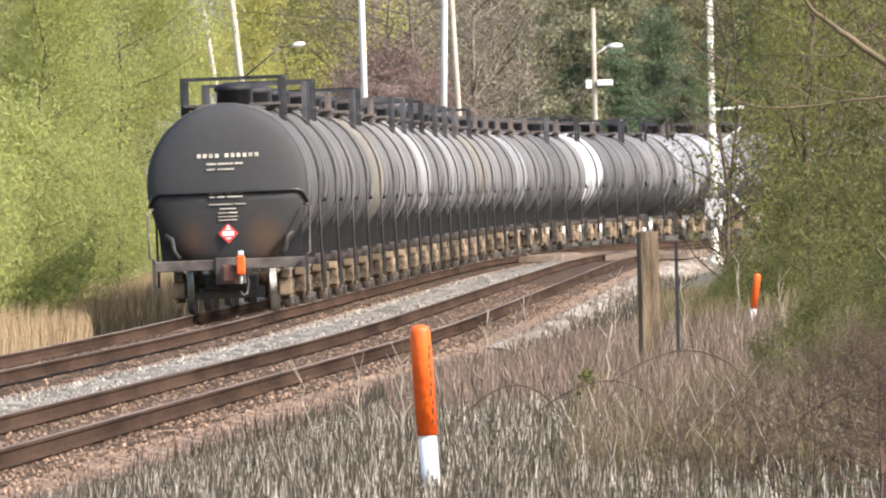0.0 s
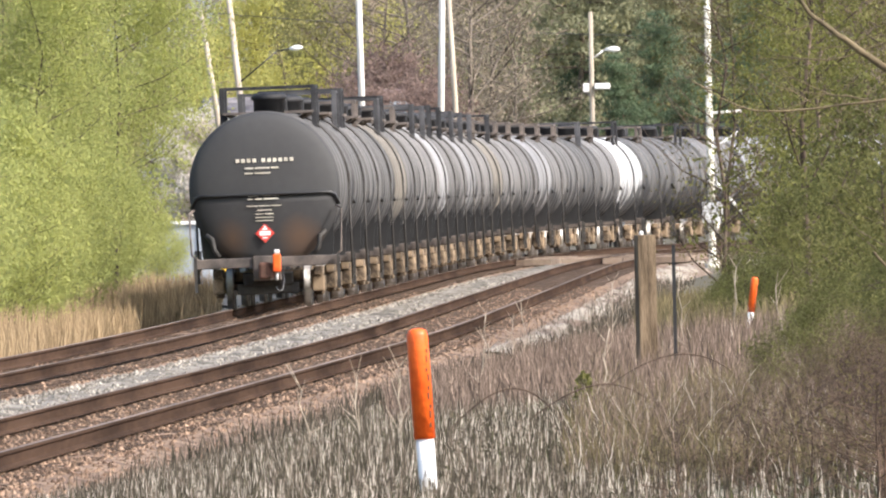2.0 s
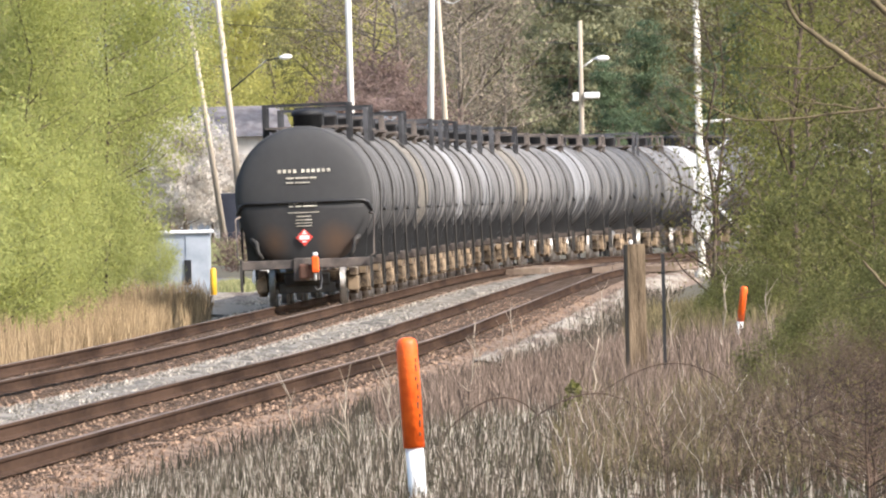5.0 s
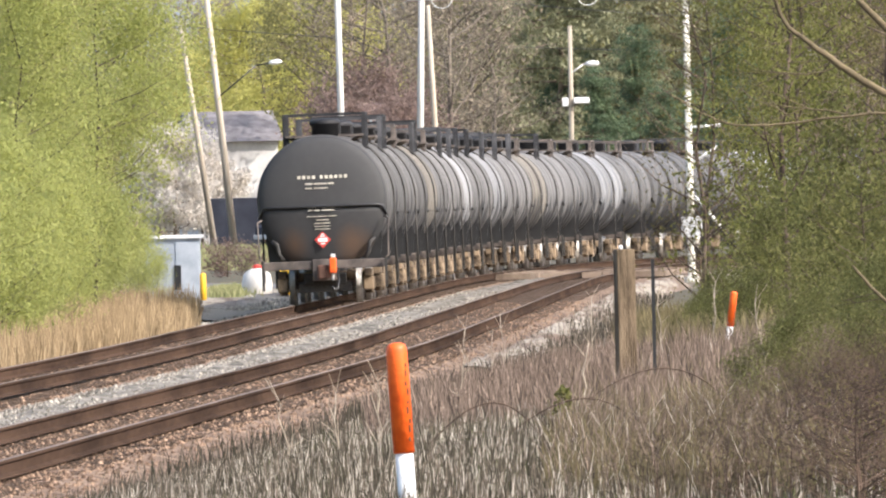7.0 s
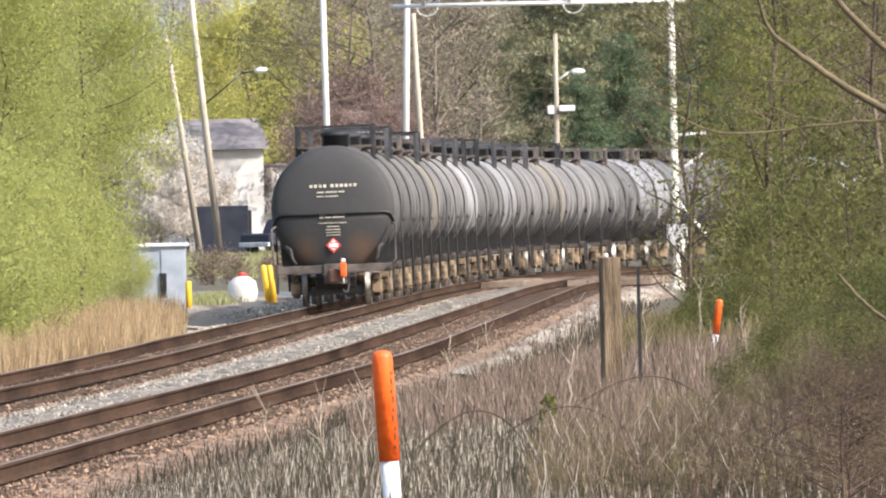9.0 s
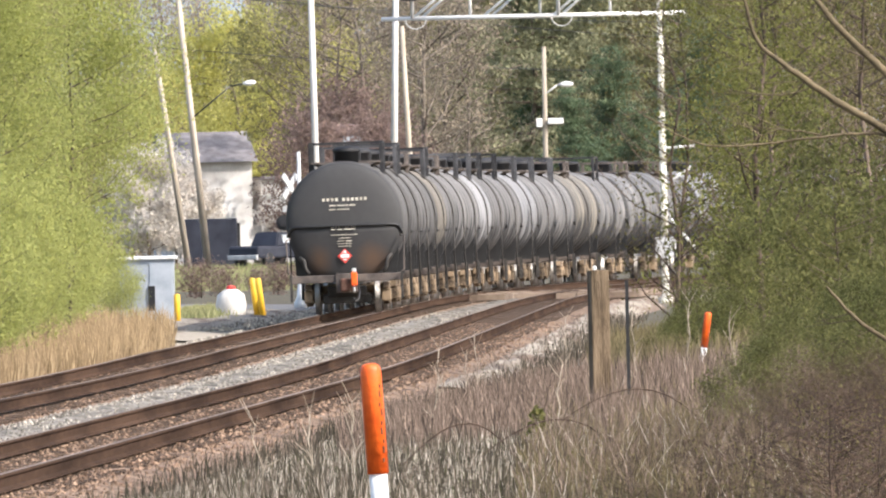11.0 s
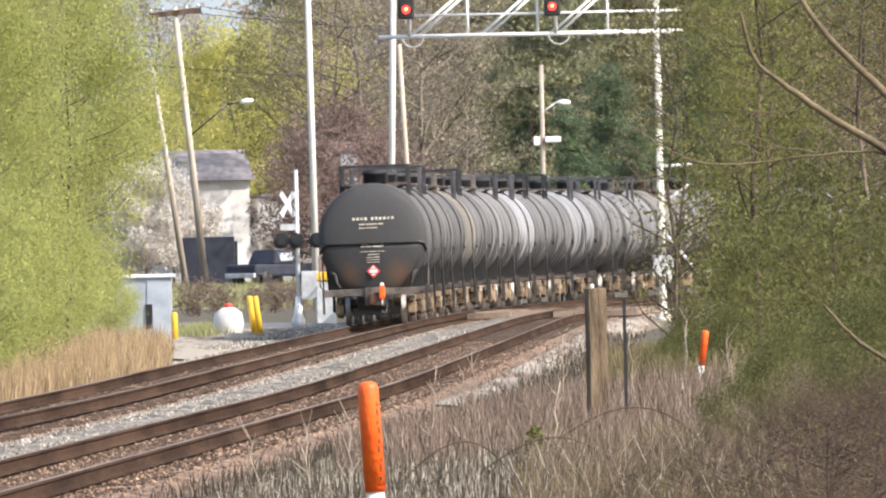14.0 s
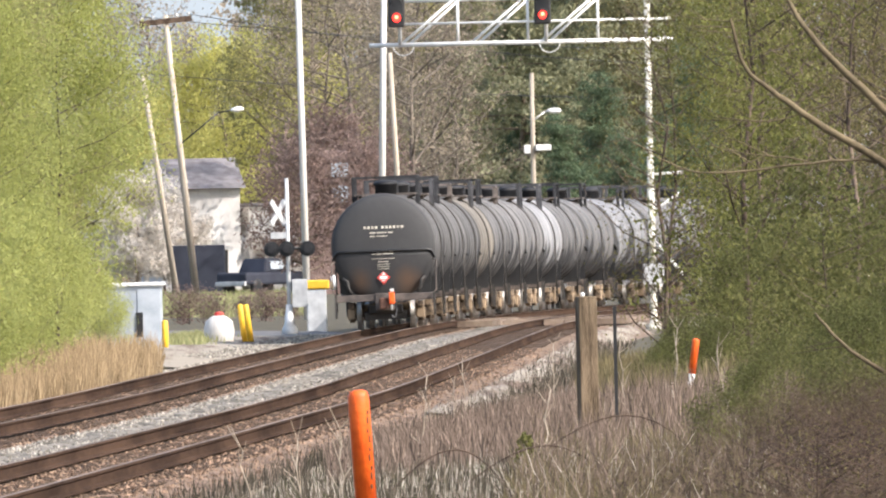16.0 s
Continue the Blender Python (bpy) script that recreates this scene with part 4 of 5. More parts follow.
def crossing_signal():
    y, x = 905.0, -2.95
    z0 = -0.77
    t = thing("crossing_signal", pose(x, y, z0), "level crossing mast with crossbuck and two flashers", "crossing signal")
    part("mast", rod(bmesh.new(), (0, 0, 0), (0, 0, 5.15), 0.07, 0.06, 10), "galv", t, "silver mast")
    part("foot", lathe(bmesh.new(), [(0.25, 0), (0.25, 0.3), (0.16, 0.5), (0.1, 1.1)], 12), "galv", t)
    for a in (45, -45):
        bm = box(bmesh.new(), -0.52, 0.52, -0.02, 0.02, -0.1, 0.1)
        b = part("crossbuck_board", bm, "galv", t, "white crossbuck board")
        b.matrix_local = Matrix.Translation((-0.3, -0.1 - (0.05 if a > 0 else 0), 4.05)) @ Matrix.Rotation(radians(55), 4, "Z") @ Matrix.Rotation(radians(a), 4, "Y")
    part("sign_plate", box(bmesh.new(), -0.55, -0.05, -0.1, -0.06, 3.22, 3.42), "galv", t)
    part("cross_bar", rod(bmesh.new(), (-0.7, -0.08, 2.9), (0.75, -0.08, 2.9), 0.05, seg=6), "dark", t)
    for x1 in (-0.52, -0.04, 0.62):
        f = part("flasher_disc", lathe(bmesh.new(), [(0.25, -0.02), (0.25, 0.02)], 20, "Y", (x1, -0.15, 2.88)), "dark", t, "black round flasher backing")
        part("flasher_hood", lathe(bmesh.new(), [(0.14, -0.25), (0.15, -0.25), (0.15, 0), (0.12, 0)], 14, "Y", (x1, -0.16, 2.88)), "black_steel", f)
    part("relay_box", box(bmesh.new(), 0.1, 0.6, -0.2, 0.2, 1.0, 1.9, 0.02), "galv", t)


def crossing_clutter():
    # equipment cabinet
    t = thing("equipment_cabinet", pose(-6.65, 800.0, -0.72), "grey metal railway equipment cabinet in the grass", "cabinet")
    part("body", box(bmesh.new(), -1.1, 0.45, -0.6, 0.6, 0.0, 1.95, 0.02), "grey_box", t)
    part("roof", box(bmesh.new(), -1.2, 0.55, -0.7, 0.7, 1.95, 2.05, 0.02), "white", t)
    part("door", box(bmesh.new(), -0.25, 0.4, -0.63, -0.6, 0.1, 1.85, 0.01), "grey_box", t)
    part("vent", box(bmesh.new(), -0.3, -0.1, -0.65, -0.63, 0.5, 1.2), "dark", t)
    for x, y, h, lean in ((-6.08, 792.0, 1.02, 0), (-3.88, 840.0, 1.3, -7), (-4.06, 842.0, 1.3, -7)):
        b = thing("bollard", pose(x, y, -0.75, 0, lean, 0), "yellow painted steel bollard by the crossing", "bollard", "yellow bollards")
        part("tube", lathe(bmesh.new(), [(0.09, 0), (0.09, h - 0.04), (0.05, h)], 12), "yellow", b)
    b = thing("white_drum", pose(-4.85, 842.0, -0.75), "white rounded plastic drum with a red cap", "drum")
    part("shell", lathe(bmesh.new(), [(0.3, 0), (0.42, 0.15), (0.46, 0.5), (0.4, 0.8), (0.2, 0.95), (0.05, 0.98)], 20), "pole_pale", b)
    part("cap", lathe(bmesh.new(), [(0.14, 0.94), (0.14, 1.05), (0.05, 1.08)], 12), "red", b, "red cap")
    # gate mechanism
    g = thing("crossing_gate", pose(-2.1, 930.0, -0.75), "grey crossing gate mechanism with yellow top", "crossing gate")
    part("pedestal", box(bmesh.new(), -0.35, 0.3, -0.3, 0.3, 0, 1.5, 0.04), "galv", g)
    part("motor_case", box(bmesh.new(), -0.4, 0.4, -0.35, 0.35, 1.5, 1.8, 0.05), "yellow", g, "yellow motor case")
    part("counterweight", lathe(bmesh.new(), [(0.22, -0.1), (0.25, 0), (0.22, 0.1)], 14, "X", (0.55, 0, 1.7)), "white", g)
    # road that comes to the line
    verts, faces = [], []
    cols = np.linspace(-30, -0.6, 22)
    for i, x in enumerate(cols):
        near = 888 + (-0.6 - x) * 1.1
        for j in range(7):
            y = near + j * (6 + (-0.6 - x) * 0.9)
            edge = min(x, line_x(y) - 1.98)
            verts.append((edge, y, ground_z(edge, y) + (0.06 if 0 < j < 6 else -0.05)))
        if i:
            faces += [((i - 1) * 7 + j, i * 7 + j, i * 7 + j + 1, (i - 1) * 7 + j + 1) for j in range(6)]
    soup("road", verts, faces, "road", "worn grey asphalt road at the crossing", "road", "structure")


def house():
    t = thing("house", pose(-9.9, 1480.0, ground_z(-9.9, 1480.0), 0, 0, 8), "white clapboard house with a grey shingle roof", "house", "houses beyond the crossing")
    w, d, h = 2.1, 4.0, 5.4
    part("wall", box(bmesh.new(), -w, w, -d, d, 0, h), "siding", t, "white clapboard wall")
    bm = bmesh.new()
    v = [bm.verts.new(c) for c in ((-w - 0.3, -d - 0.4, h), (w + 0.3, -d - 0.4, h), (w + 0.3, d + 0.4, h), (-w - 0.3, d + 0.4, h), (-w - 0.3, 0, h + 1.6), (w + 0.3, 0, h + 1.6))]
    for f in ((0, 1, 5, 4), (2, 3, 4, 5), (0, 4, 3), (1, 2, 5), (3, 2, 1, 0)):
        bm.faces.new([v[i] for i in f])
    part("roof", bm, "roof", t, "grey shingle roof")
    part("chimney", box(bmesh.new(), w + 0.12, w + 0.5, -0.3, 0.3, 0, h + 1.0, 0.02), "pole", t, "tan brick chimney")
    part("wing_wall", box(bmesh.new(), w + 0.55, w + 3.0, -d + 0.6, d - 0.6, 0, 4.4), "siding", t, "white clapboard wall")
    part("wing_roof", box(bmesh.new(), w + 0.5, w + 3.2, -d + 0.4, d - 0.4, 4.4, 4.6, 0.05), "roof", t)
    for x in (w + 1.1, w + 2.1):
        part("window", box(bmesh.new(), x - 0.3, x + 0.3, -d + 0.55, -d + 0.65, 1.0, 2.2), "dark", t)
    for x in (-1.1, 0.9):
        for z in (0.9,):
            part("window", box(bmesh.new(), x - 0.5, x + 0.5, -d - 0.04, -d + 0.05, z, z + 1.3), "dark", t)
    c = thing("steel_container", pose(-9.2, 1420.0, ground_z(-9.2, 1420.0)), "dark navy steel container by the house", "container")
    part("body", box(bmesh.new(), -1.3, 1.4, -1.2, 1.2, 0.1, 2.5, 0.03), "navy", c)
    part("base", box(bmesh.new(), -1.2, 1.3, -1.1, 1.1, 0, 0.1), "dark", c)
    k = thing("parked_truck", pose(-5.9, 1400.0, ground_z(-5.9, 1400.0), 0, 0, 55), "dark parked pickup truck beyond the crossing", "truck")
    bm = box(bmesh.new(), -2.6, 2.6, -0.92, 0.92, 0.5, 1.12, 0.12)
    part("body", bm, "navy", k)
    bm = box(bmesh.new(), -0.9, 1.1, -0.82, 0.82, 1.1, 1.8)
    for v in bm.verts:
        if v.co.z > 1.5:
            v.co.x, v.co.y = 0.1 + (v.co.x - 0.1) * 0.66, v.co.y * 0.84
    bmesh.ops.bevel(bm, geom=bm.edges[:], offset=0.06, segments=2, affect="EDGES")
    part("cab", bm, "navy", k)
    for sy in (-1, 1):
        pane = part("window", box(bmesh.new(), -0.45, 0.65, -0.01, 0.01, -0.2, 0.2), "grey_box", k, "pale side window")
        pane.matrix_local = pose(0.1, sy * 0.79, 1.46, sy * 11, 0, 0)
    for x in (-1.65, 1.65):
        for sy in (-1, 1):
            part("wheel", lathe(bmesh.new(), [(0.2, sy * 0.96), (0.36, sy * 0.97), (0.4, sy * 0.93), (0.4, sy * 0.74), (0.36, sy * 0.7)], 16, "Y", (x, 0, 0.4)), "dark", k)
    part("bumper", box(bmesh.new(), -2.72, -2.58, -0.9, 0.9, 0.45, 0.68, 0.03), "galv", k)
    h2 = thing("brick_house", pose(-1.95, 1388.0, ground_z(-1.95, 1388.0), 0, 0, 4), "maroon brick house with pale windows beyond the crossing", "house", "houses beyond the crossing")
    part("wall", box(bmesh.new(), -1.7, 1.7, -1.5, 1.5, 0, 6.4), "brick", h2)
    part("roof", box(bmesh.new(), -1.85, 1.85, -1.65, 1.65, 6.4, 7.05, 0.2), "brick", h2)
    for z in (4.45, 5.75):
        part("window", box(bmesh.new(), -0.45, 0.35, -1.56, -1.45, z, z + 0.85), "grey_box", h2, "pale window")


def cables():
    """Thin wires strung between the poles."""
    for k, (p, q, sag) in enumerate((((-11.56, 1407.0, 13.48), (40.0, 1480.0, 12.0), 1.2), ((-9.32, 1407.0, 13.58), (40.0, 1480.0, 10.6), 1.4), ((-11.7, 1411.0, 10.7), (40.0, 1490.0, 9.4), 1.0))):
        pts = [Vector(p).lerp(Vector(q), i / 24) - Vector((0, 0, sag * 4 * (i / 24) * (1 - i / 24))) for i in range(25)]
        bm = tube(bmesh.new(), pts, 0.018, 4)
        tagged(part("power_cable", bm, "dark"), "thin dark overhead power cable", "cable", "overhead cables")


def bare_weeds():
    """Single dead stalks that stand out above the bank."""
    rnd = random.Random(31)
    for x, y, h in ((0.66, 360.0, 0.85), (0.98, 350.0, 0.95), (0.92, 372.0, 0.7), (-0.3, 190.0, 0.55), (-0.62, 210.0, 0.5), (-0.95, 195.0, 0.5), (2.1, 345.0, 0.9), (0.35, 250.0, 0.6),
                    (1.3, 230.0, 0.6), (2.5, 290.0, 0.9), (2.9, 240.0, 0.8), (3.1, 300.0, 0.9)):
        t = thing("bare_weed", pose(x, y, ground_z(x, y) - 0.03), "tall bare dead weed stalk on the bank", "weed", "bare weeds")
        pts = [Vector((0, 0, 0))]
        for i in range(5):
            pts.append(pts[-1] + Vector((rnd.uniform(-0.04, 0.04), rnd.uniform(-0.04, 0.04), h / 5)))
            for _ in range(2):
                s = pts[-1] + Vector((rnd.uniform(-0.12, 0.12), rnd.uniform(-0.05, 0.05), rnd.uniform(0.05, 0.2)))
                part("twig", rod(bmesh.new(), pts[-1], s, 0.0032, 0.002, 4, False), "dry_stalk", t)
        part("stem", tube(bmesh.new(), pts, 0.005, 5), "dry_stalk", t)
    # arching brambles
    for x, y, w, h in ((0.42, 190.0, 0.5, 0.3), (1.0, 185.0, 0.6, 0.26), (1.75, 215.0, 0.8, 0.35), (2.5, 160.0, 0.8, 0.4), (2.05, 140.0, 0.6, 0.3)):
        t = thing("bramble", pose(x, y, ground_z(x, y)), "dark arching bramble cane over dry grass", "bramble", "brambles")
        pts = [(w * (i / 12 - 0.5) * 1.6, 0.1 * i / 12, h * 4 * (i / 12) * (1 - i / 12) * (0.7 + 0.5 * i / 12)) for i in range(13)]
        bm = tube(bmesh.new(), pts, 0.006, 5)
        part("cane", bm, "brush_twig", t)
    t = thing("grass_tuft", pose(1.02, 205.0, ground_z(1.02, 205.0)), "small bright green tuft in the dry grass", "plant")
    verts, faces = [], []
    leaf_quads(verts, faces, rnd, (0, 0, 0.16), (0.07, 0.07, 0.16), 260, 0.025)
    me = bpy.data.meshes.new("leaves")
    me.from_pydata(verts, [], faces)
    me.materials.append(M["leaf_fresh"])
    new("leaves", me).parent = t


def place_trees():
    rnd = random.Random(11)
    # bright saplings behind the far track
    spots = []
    for i in range(25):
        y = 545 + 215 * (i + rnd.random()) / 25
        xr = min(line_x(y) - 4.2, (-428 + 16 * noise.noise((y * 0.05, 0, 0))) / 50000 * y - 1.35)
        x = xr - rnd.random() * 6.5
        spots.append((x, y, rnd.uniform(0.85, 1.2)))
    plant("sapling", "sapling", "bright green leafy willow sapling beside the railway", "tree", "twig", "leaf_bright", spots[::2] + spots[1:6:2], 4, "saplings along the railway",
          height=9.5, reach=1.6, leaves=30000, leaf_size=0.042, low=0.05, limbs=30, trunk_r=0.05, slim=0.32, clump=0.75, twigs=6)
    plant("sapling2", "sapling", "olive green leafy sapling beside the railway", "tree", "twig", "leaf_olive", spots[7::2], 3, "saplings along the railway",
          height=10.5, reach=1.7, leaves=24000, leaf_size=0.042, low=0.22, limbs=26, trunk_r=0.05, slim=0.32, clump=0.75, twigs=7)
    # lower growth in front of the saplings
    spots = []
    for i in range(24):
        y = 500 + 220 * (i + rnd.random()) / 24
        x = min(line_x(y) - 4.2, -0.0088 * y - 1.75) - rnd.random() ** 1.3 * 4.5
        spots.append((x, y, rnd.uniform(0.7, 1.25)))
    spots += [(-7.95, 548, 1.0), (-8.6, 560, 1.1), (-7.75, 556, 0.8), (-8.3, 538, 0.9), (-7.7, 772, 0.6), (-7.25, 778, 0.42), (-8.4, 765, 0.8)]
    plant("willow", "willow_bush", "bright yellow-green bush in fresh leaf beside the railway", "shrub", "twig", "leaf_bright", spots, 4, "bushes along the railway",
          height=3.4, reach=1.1, leaves=8000, leaf_size=0.042, low=0.03, limbs=26, trunk_r=0.03, slim=0.5, clump=0.5, twigs=5)
    # thicket on the near side
    spots = []
    for i in range(16):
        y = rnd.uniform(395, 560)
        x = max((1215 - 784) / 50000 * y + 1.75, line_x(y, GAP) + 4.9) + rnd.random() ** 1.2 * 4.5
        spots.append((x, y, rnd.uniform(0.8, 1.15)))
    spots += [(6.2, 482.0, 0.85), (6.9, 520.0, 0.95), (6.2, 455.0, 0.95), (7.4, 440.0, 1.0)]
    plant("thicket", "sapling", "spring sapling with fresh green leaves beside the track", "tree", "twig", "leaf_fresh", [q for q in spots if q[0] / q[1] < 0.0135], 4, "saplings along the railway",
          height=8.5, reach=1.35, leaves=8500, leaf_size=0.036, low=0.05, limbs=26, trunk_r=0.05, slim=0.3, clump=0.55, twigs=7)
    plant("barethicket", "sapling", "brown twiggy sapling with few fresh leaves beside the track", "tree", "twig", "leaf_spring", [(4.85, 482.0, 0.85), (5.15, 500.0, 0.9)] + [q for q in spots if q[0] / q[1] >= 0.0135], 4, "saplings along the railway",
          height=8.5, reach=1.5, leaves=3600, leaf_size=0.036, low=0.05, limbs=34, trunk_r=0.06, slim=0.3, clump=0.6, twigs=11)
    # leafy bushes at the foot of the thicket, spread and sized to the camera's view
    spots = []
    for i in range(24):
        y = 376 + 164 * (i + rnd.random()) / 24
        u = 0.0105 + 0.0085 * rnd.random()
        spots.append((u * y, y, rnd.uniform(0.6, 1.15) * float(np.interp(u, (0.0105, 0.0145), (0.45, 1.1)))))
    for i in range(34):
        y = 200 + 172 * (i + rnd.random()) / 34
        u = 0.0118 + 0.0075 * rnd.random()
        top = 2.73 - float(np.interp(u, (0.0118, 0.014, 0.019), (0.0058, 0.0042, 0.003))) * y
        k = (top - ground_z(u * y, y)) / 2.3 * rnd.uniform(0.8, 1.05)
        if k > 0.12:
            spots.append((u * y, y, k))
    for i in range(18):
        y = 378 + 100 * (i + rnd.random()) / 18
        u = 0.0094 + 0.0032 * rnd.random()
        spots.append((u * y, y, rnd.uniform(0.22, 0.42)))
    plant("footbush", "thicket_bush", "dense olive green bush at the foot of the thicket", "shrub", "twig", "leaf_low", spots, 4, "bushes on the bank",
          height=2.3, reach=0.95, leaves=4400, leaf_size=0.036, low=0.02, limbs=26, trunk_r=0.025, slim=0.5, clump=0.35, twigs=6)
    # low brush on the bank, heights cut to sight lines from the camera
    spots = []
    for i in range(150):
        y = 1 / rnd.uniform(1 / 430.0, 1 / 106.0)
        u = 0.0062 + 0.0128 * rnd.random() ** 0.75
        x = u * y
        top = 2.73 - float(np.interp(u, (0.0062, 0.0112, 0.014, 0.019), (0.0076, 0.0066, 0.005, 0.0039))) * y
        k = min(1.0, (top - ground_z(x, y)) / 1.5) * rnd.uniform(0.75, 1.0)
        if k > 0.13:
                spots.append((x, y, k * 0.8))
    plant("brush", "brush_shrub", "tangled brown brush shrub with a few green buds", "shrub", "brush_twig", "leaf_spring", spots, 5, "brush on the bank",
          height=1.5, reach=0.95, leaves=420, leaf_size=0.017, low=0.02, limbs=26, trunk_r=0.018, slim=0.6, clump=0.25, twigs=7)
    # unseen young trees, added beside the view to cast shade on the bank
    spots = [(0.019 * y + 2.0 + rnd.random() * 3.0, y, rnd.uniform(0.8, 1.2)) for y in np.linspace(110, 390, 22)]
    plant("bankside", "bank_tree", "young leafy tree added beside the view to shade the bank", "tree", "twig", "leaf_spring", [(x, float(y), k) for x, y, k in spots], 3, "saplings along the railway",
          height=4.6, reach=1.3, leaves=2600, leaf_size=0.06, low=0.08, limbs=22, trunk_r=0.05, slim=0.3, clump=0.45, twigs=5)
    plant("roadside", "brush_shrub", "low brown bush beside the road at the crossing", "shrub", "brush_twig", "leaf_maroon", [(-4.3, 1050, 0.8), (-3.6, 1065, 0.7), (-6.2, 1040, 0.75), (-7.0, 1030, 0.9), (-5.2, 1075, 0.6)], 2, "bushes on the bank",
          height=1.3, reach=1.0, leaves=1500, leaf_size=0.06, low=0.05, limbs=22, trunk_r=0.03, slim=0.4, clump=0.35, twigs=5)
    # wood beyond the crossing
    def spread(n, x0, x1, y0, y1, k0, k1):
        return [(x0 + (x1 - x0) * (i + rnd.uniform(-0.4, 0.4)) / max(1, n - 1), rnd.uniform(y0, y1), rnd.uniform(k0, k1)) for i in range(n)]
    plant("brownwood", "woodland_tree", "budding brown deciduous tree in early spring", "tree", "bark", "leaf_brown", spread(11, -1.5, 22, 1500, 1600, 0.9, 1.3), 4, "wood beyond the crossing",
          height=19, reach=4.6, leaves=15000, leaf_size=0.11, low=0.12, limbs=30, trunk_r=0.25, slim=0.3, clump=1.0, twigs=6)
    plant("sparsewood", "woodland_tree", "tall brown tree with bare limbs beyond the crossing", "tree", "limb", "leaf_brown", spread(6, -2.6, 4.2, 1395, 1450, 0.7, 1.0), 4, "wood beyond the crossing",
          height=18, reach=4.0, leaves=5200, leaf_size=0.1, low=0.1, limbs=32, trunk_r=0.2, slim=0.35, clump=1.0, twigs=8)
    plant("greenwood", "woodland_tree", "olive green tree in early leaf beyond the crossing", "tree", "bark", "leaf_olive", spread(9, -2, 26, 1450, 1560, 0.8, 1.15), 3, "wood beyond the crossing",
          height=17, reach=4.2, leaves=15000, leaf_size=0.11, low=0.15, limbs=28, trunk_r=0.22, slim=0.3, clump=1.0, twigs=5)
    plant("pine", "pine_tree", "dark green pine tree beyond the crossing", "tree", "bark", "leaf_dark", [(9.3, 1420, 0.5), (11.5, 1440, 0.62), (13.8, 1410, 0.52), (8.0, 1475, 0.62), (16.5, 1450, 0.7), (12.3, 1400, 0.45)], 2,
          "wood beyond the crossing", height=17, reach=4.4, leaves=18000, leaf_size=0.125, low=0.1, limbs=50, trunk_r=0.22, clump=0.9, twigs=3, cone=True)
    plant("olivepine", "pine_tree", "tall olive green pine tree beyond the crossing", "tree", "bark", "leaf_pine", [(4.6, 1480, 1.0), (7.4, 1470, 1.1), (10.2, 1490, 1.2), (12.8, 1470, 1.05), (15.5, 1490, 1.2), (18.5, 1470, 1.1)], 2,
          "wood beyond the crossing", height=17, reach=4.2, leaves=18000, leaf_size=0.125, low=0.12, limbs=50, trunk_r=0.22, clump=0.9, twigs=3, cone=True)
    plant("barewood", "woodland_tree", "nearly bare pinkish-brown tree against the sky", "tree", "bark", "leaf_brown", [(-13.5, 1640, 0.95), (-10.8, 1650, 0.8), (-16.5, 1640, 1.0), (-3.5, 1660, 1.2), (-6.5, 1650, 0.85), (-1.0, 1620, 1.1), (-12.0, 1610, 0.75), (-14.6, 1600, 0.8)], 2,
          "wood beyond the crossing", height=18.5, reach=4.4, leaves=7000, leaf_size=0.1, low=0.12, limbs=34, trunk_r=0.22, slim=0.3, clump=1.0, twigs=8)
    plant("lime", "woodland_tree", "yellow-green tree in fresh leaf behind the house", "tree", "bark", "leaf_yellow", [(-8.2, 1500, 1.0), (-4.6, 1510, 0.98), (-11.5, 1520, 0.8), (-6.3, 1530, 1.0)], 2,
          "wood beyond the crossing", height=12.5, reach=4.2, leaves=20000, leaf_size=0.11, low=0.2, limbs=28, trunk_r=0.2, slim=0.25, clump=1.0, twigs=5)
    plant("plum", "woodland_tree", "maroon-leaved tree beyond the crossing", "tree", "bark", "leaf_maroon", [(-3.6, 1376, 0.78), (-0.2, 1378, 0.8), (-1.9, 1404, 0.95), (-3.0, 1402, 0.9), (-0.9, 1380, 0.5)], 1,
          "wood beyond the crossing", height=9, reach=3.6, leaves=6000, leaf_size=0.12, low=0.15, limbs=24, trunk_r=0.2, slim=0.25, clump=0.9, twigs=5)
    plant("pear", "blossom_tree", "small tree in white blossom in front of the house", "tree", "bark", "blossom", [(-12.4, 1440, 1.05), (-5.0, 1450, 0.55), (-10.3, 1466, 0.75), (-11.2, 1462, 0.9), (-6.4, 1455, 0.5)], 2,
          "blossom trees", height=5.5, reach=1.9, leaves=12000, leaf_size=0.1, low=0.15, limbs=22, trunk_r=0.1, slim=0.2, clump=0.6, twigs=4)
    # far wood that closes the view
    verts, faces = [], []
    for i in range(46):
        x = -26 + 90 * i / 45 + rnd.uniform(-1, 1)
        top = rnd.uniform(16, 24) if x > -9 else rnd.uniform(7, 10)
        for _ in range(34):
            leaf_quads(verts, faces, rnd, (x + rnd.uniform(-2, 2), 1700 + rnd.uniform(-15, 15), rnd.uniform(0, top)), (2.0, 2, 1.6), 34, 0.3)
    soup("far_wood", verts, faces, "leaf_brown", "budding brown woodland closing the view", "woodland")


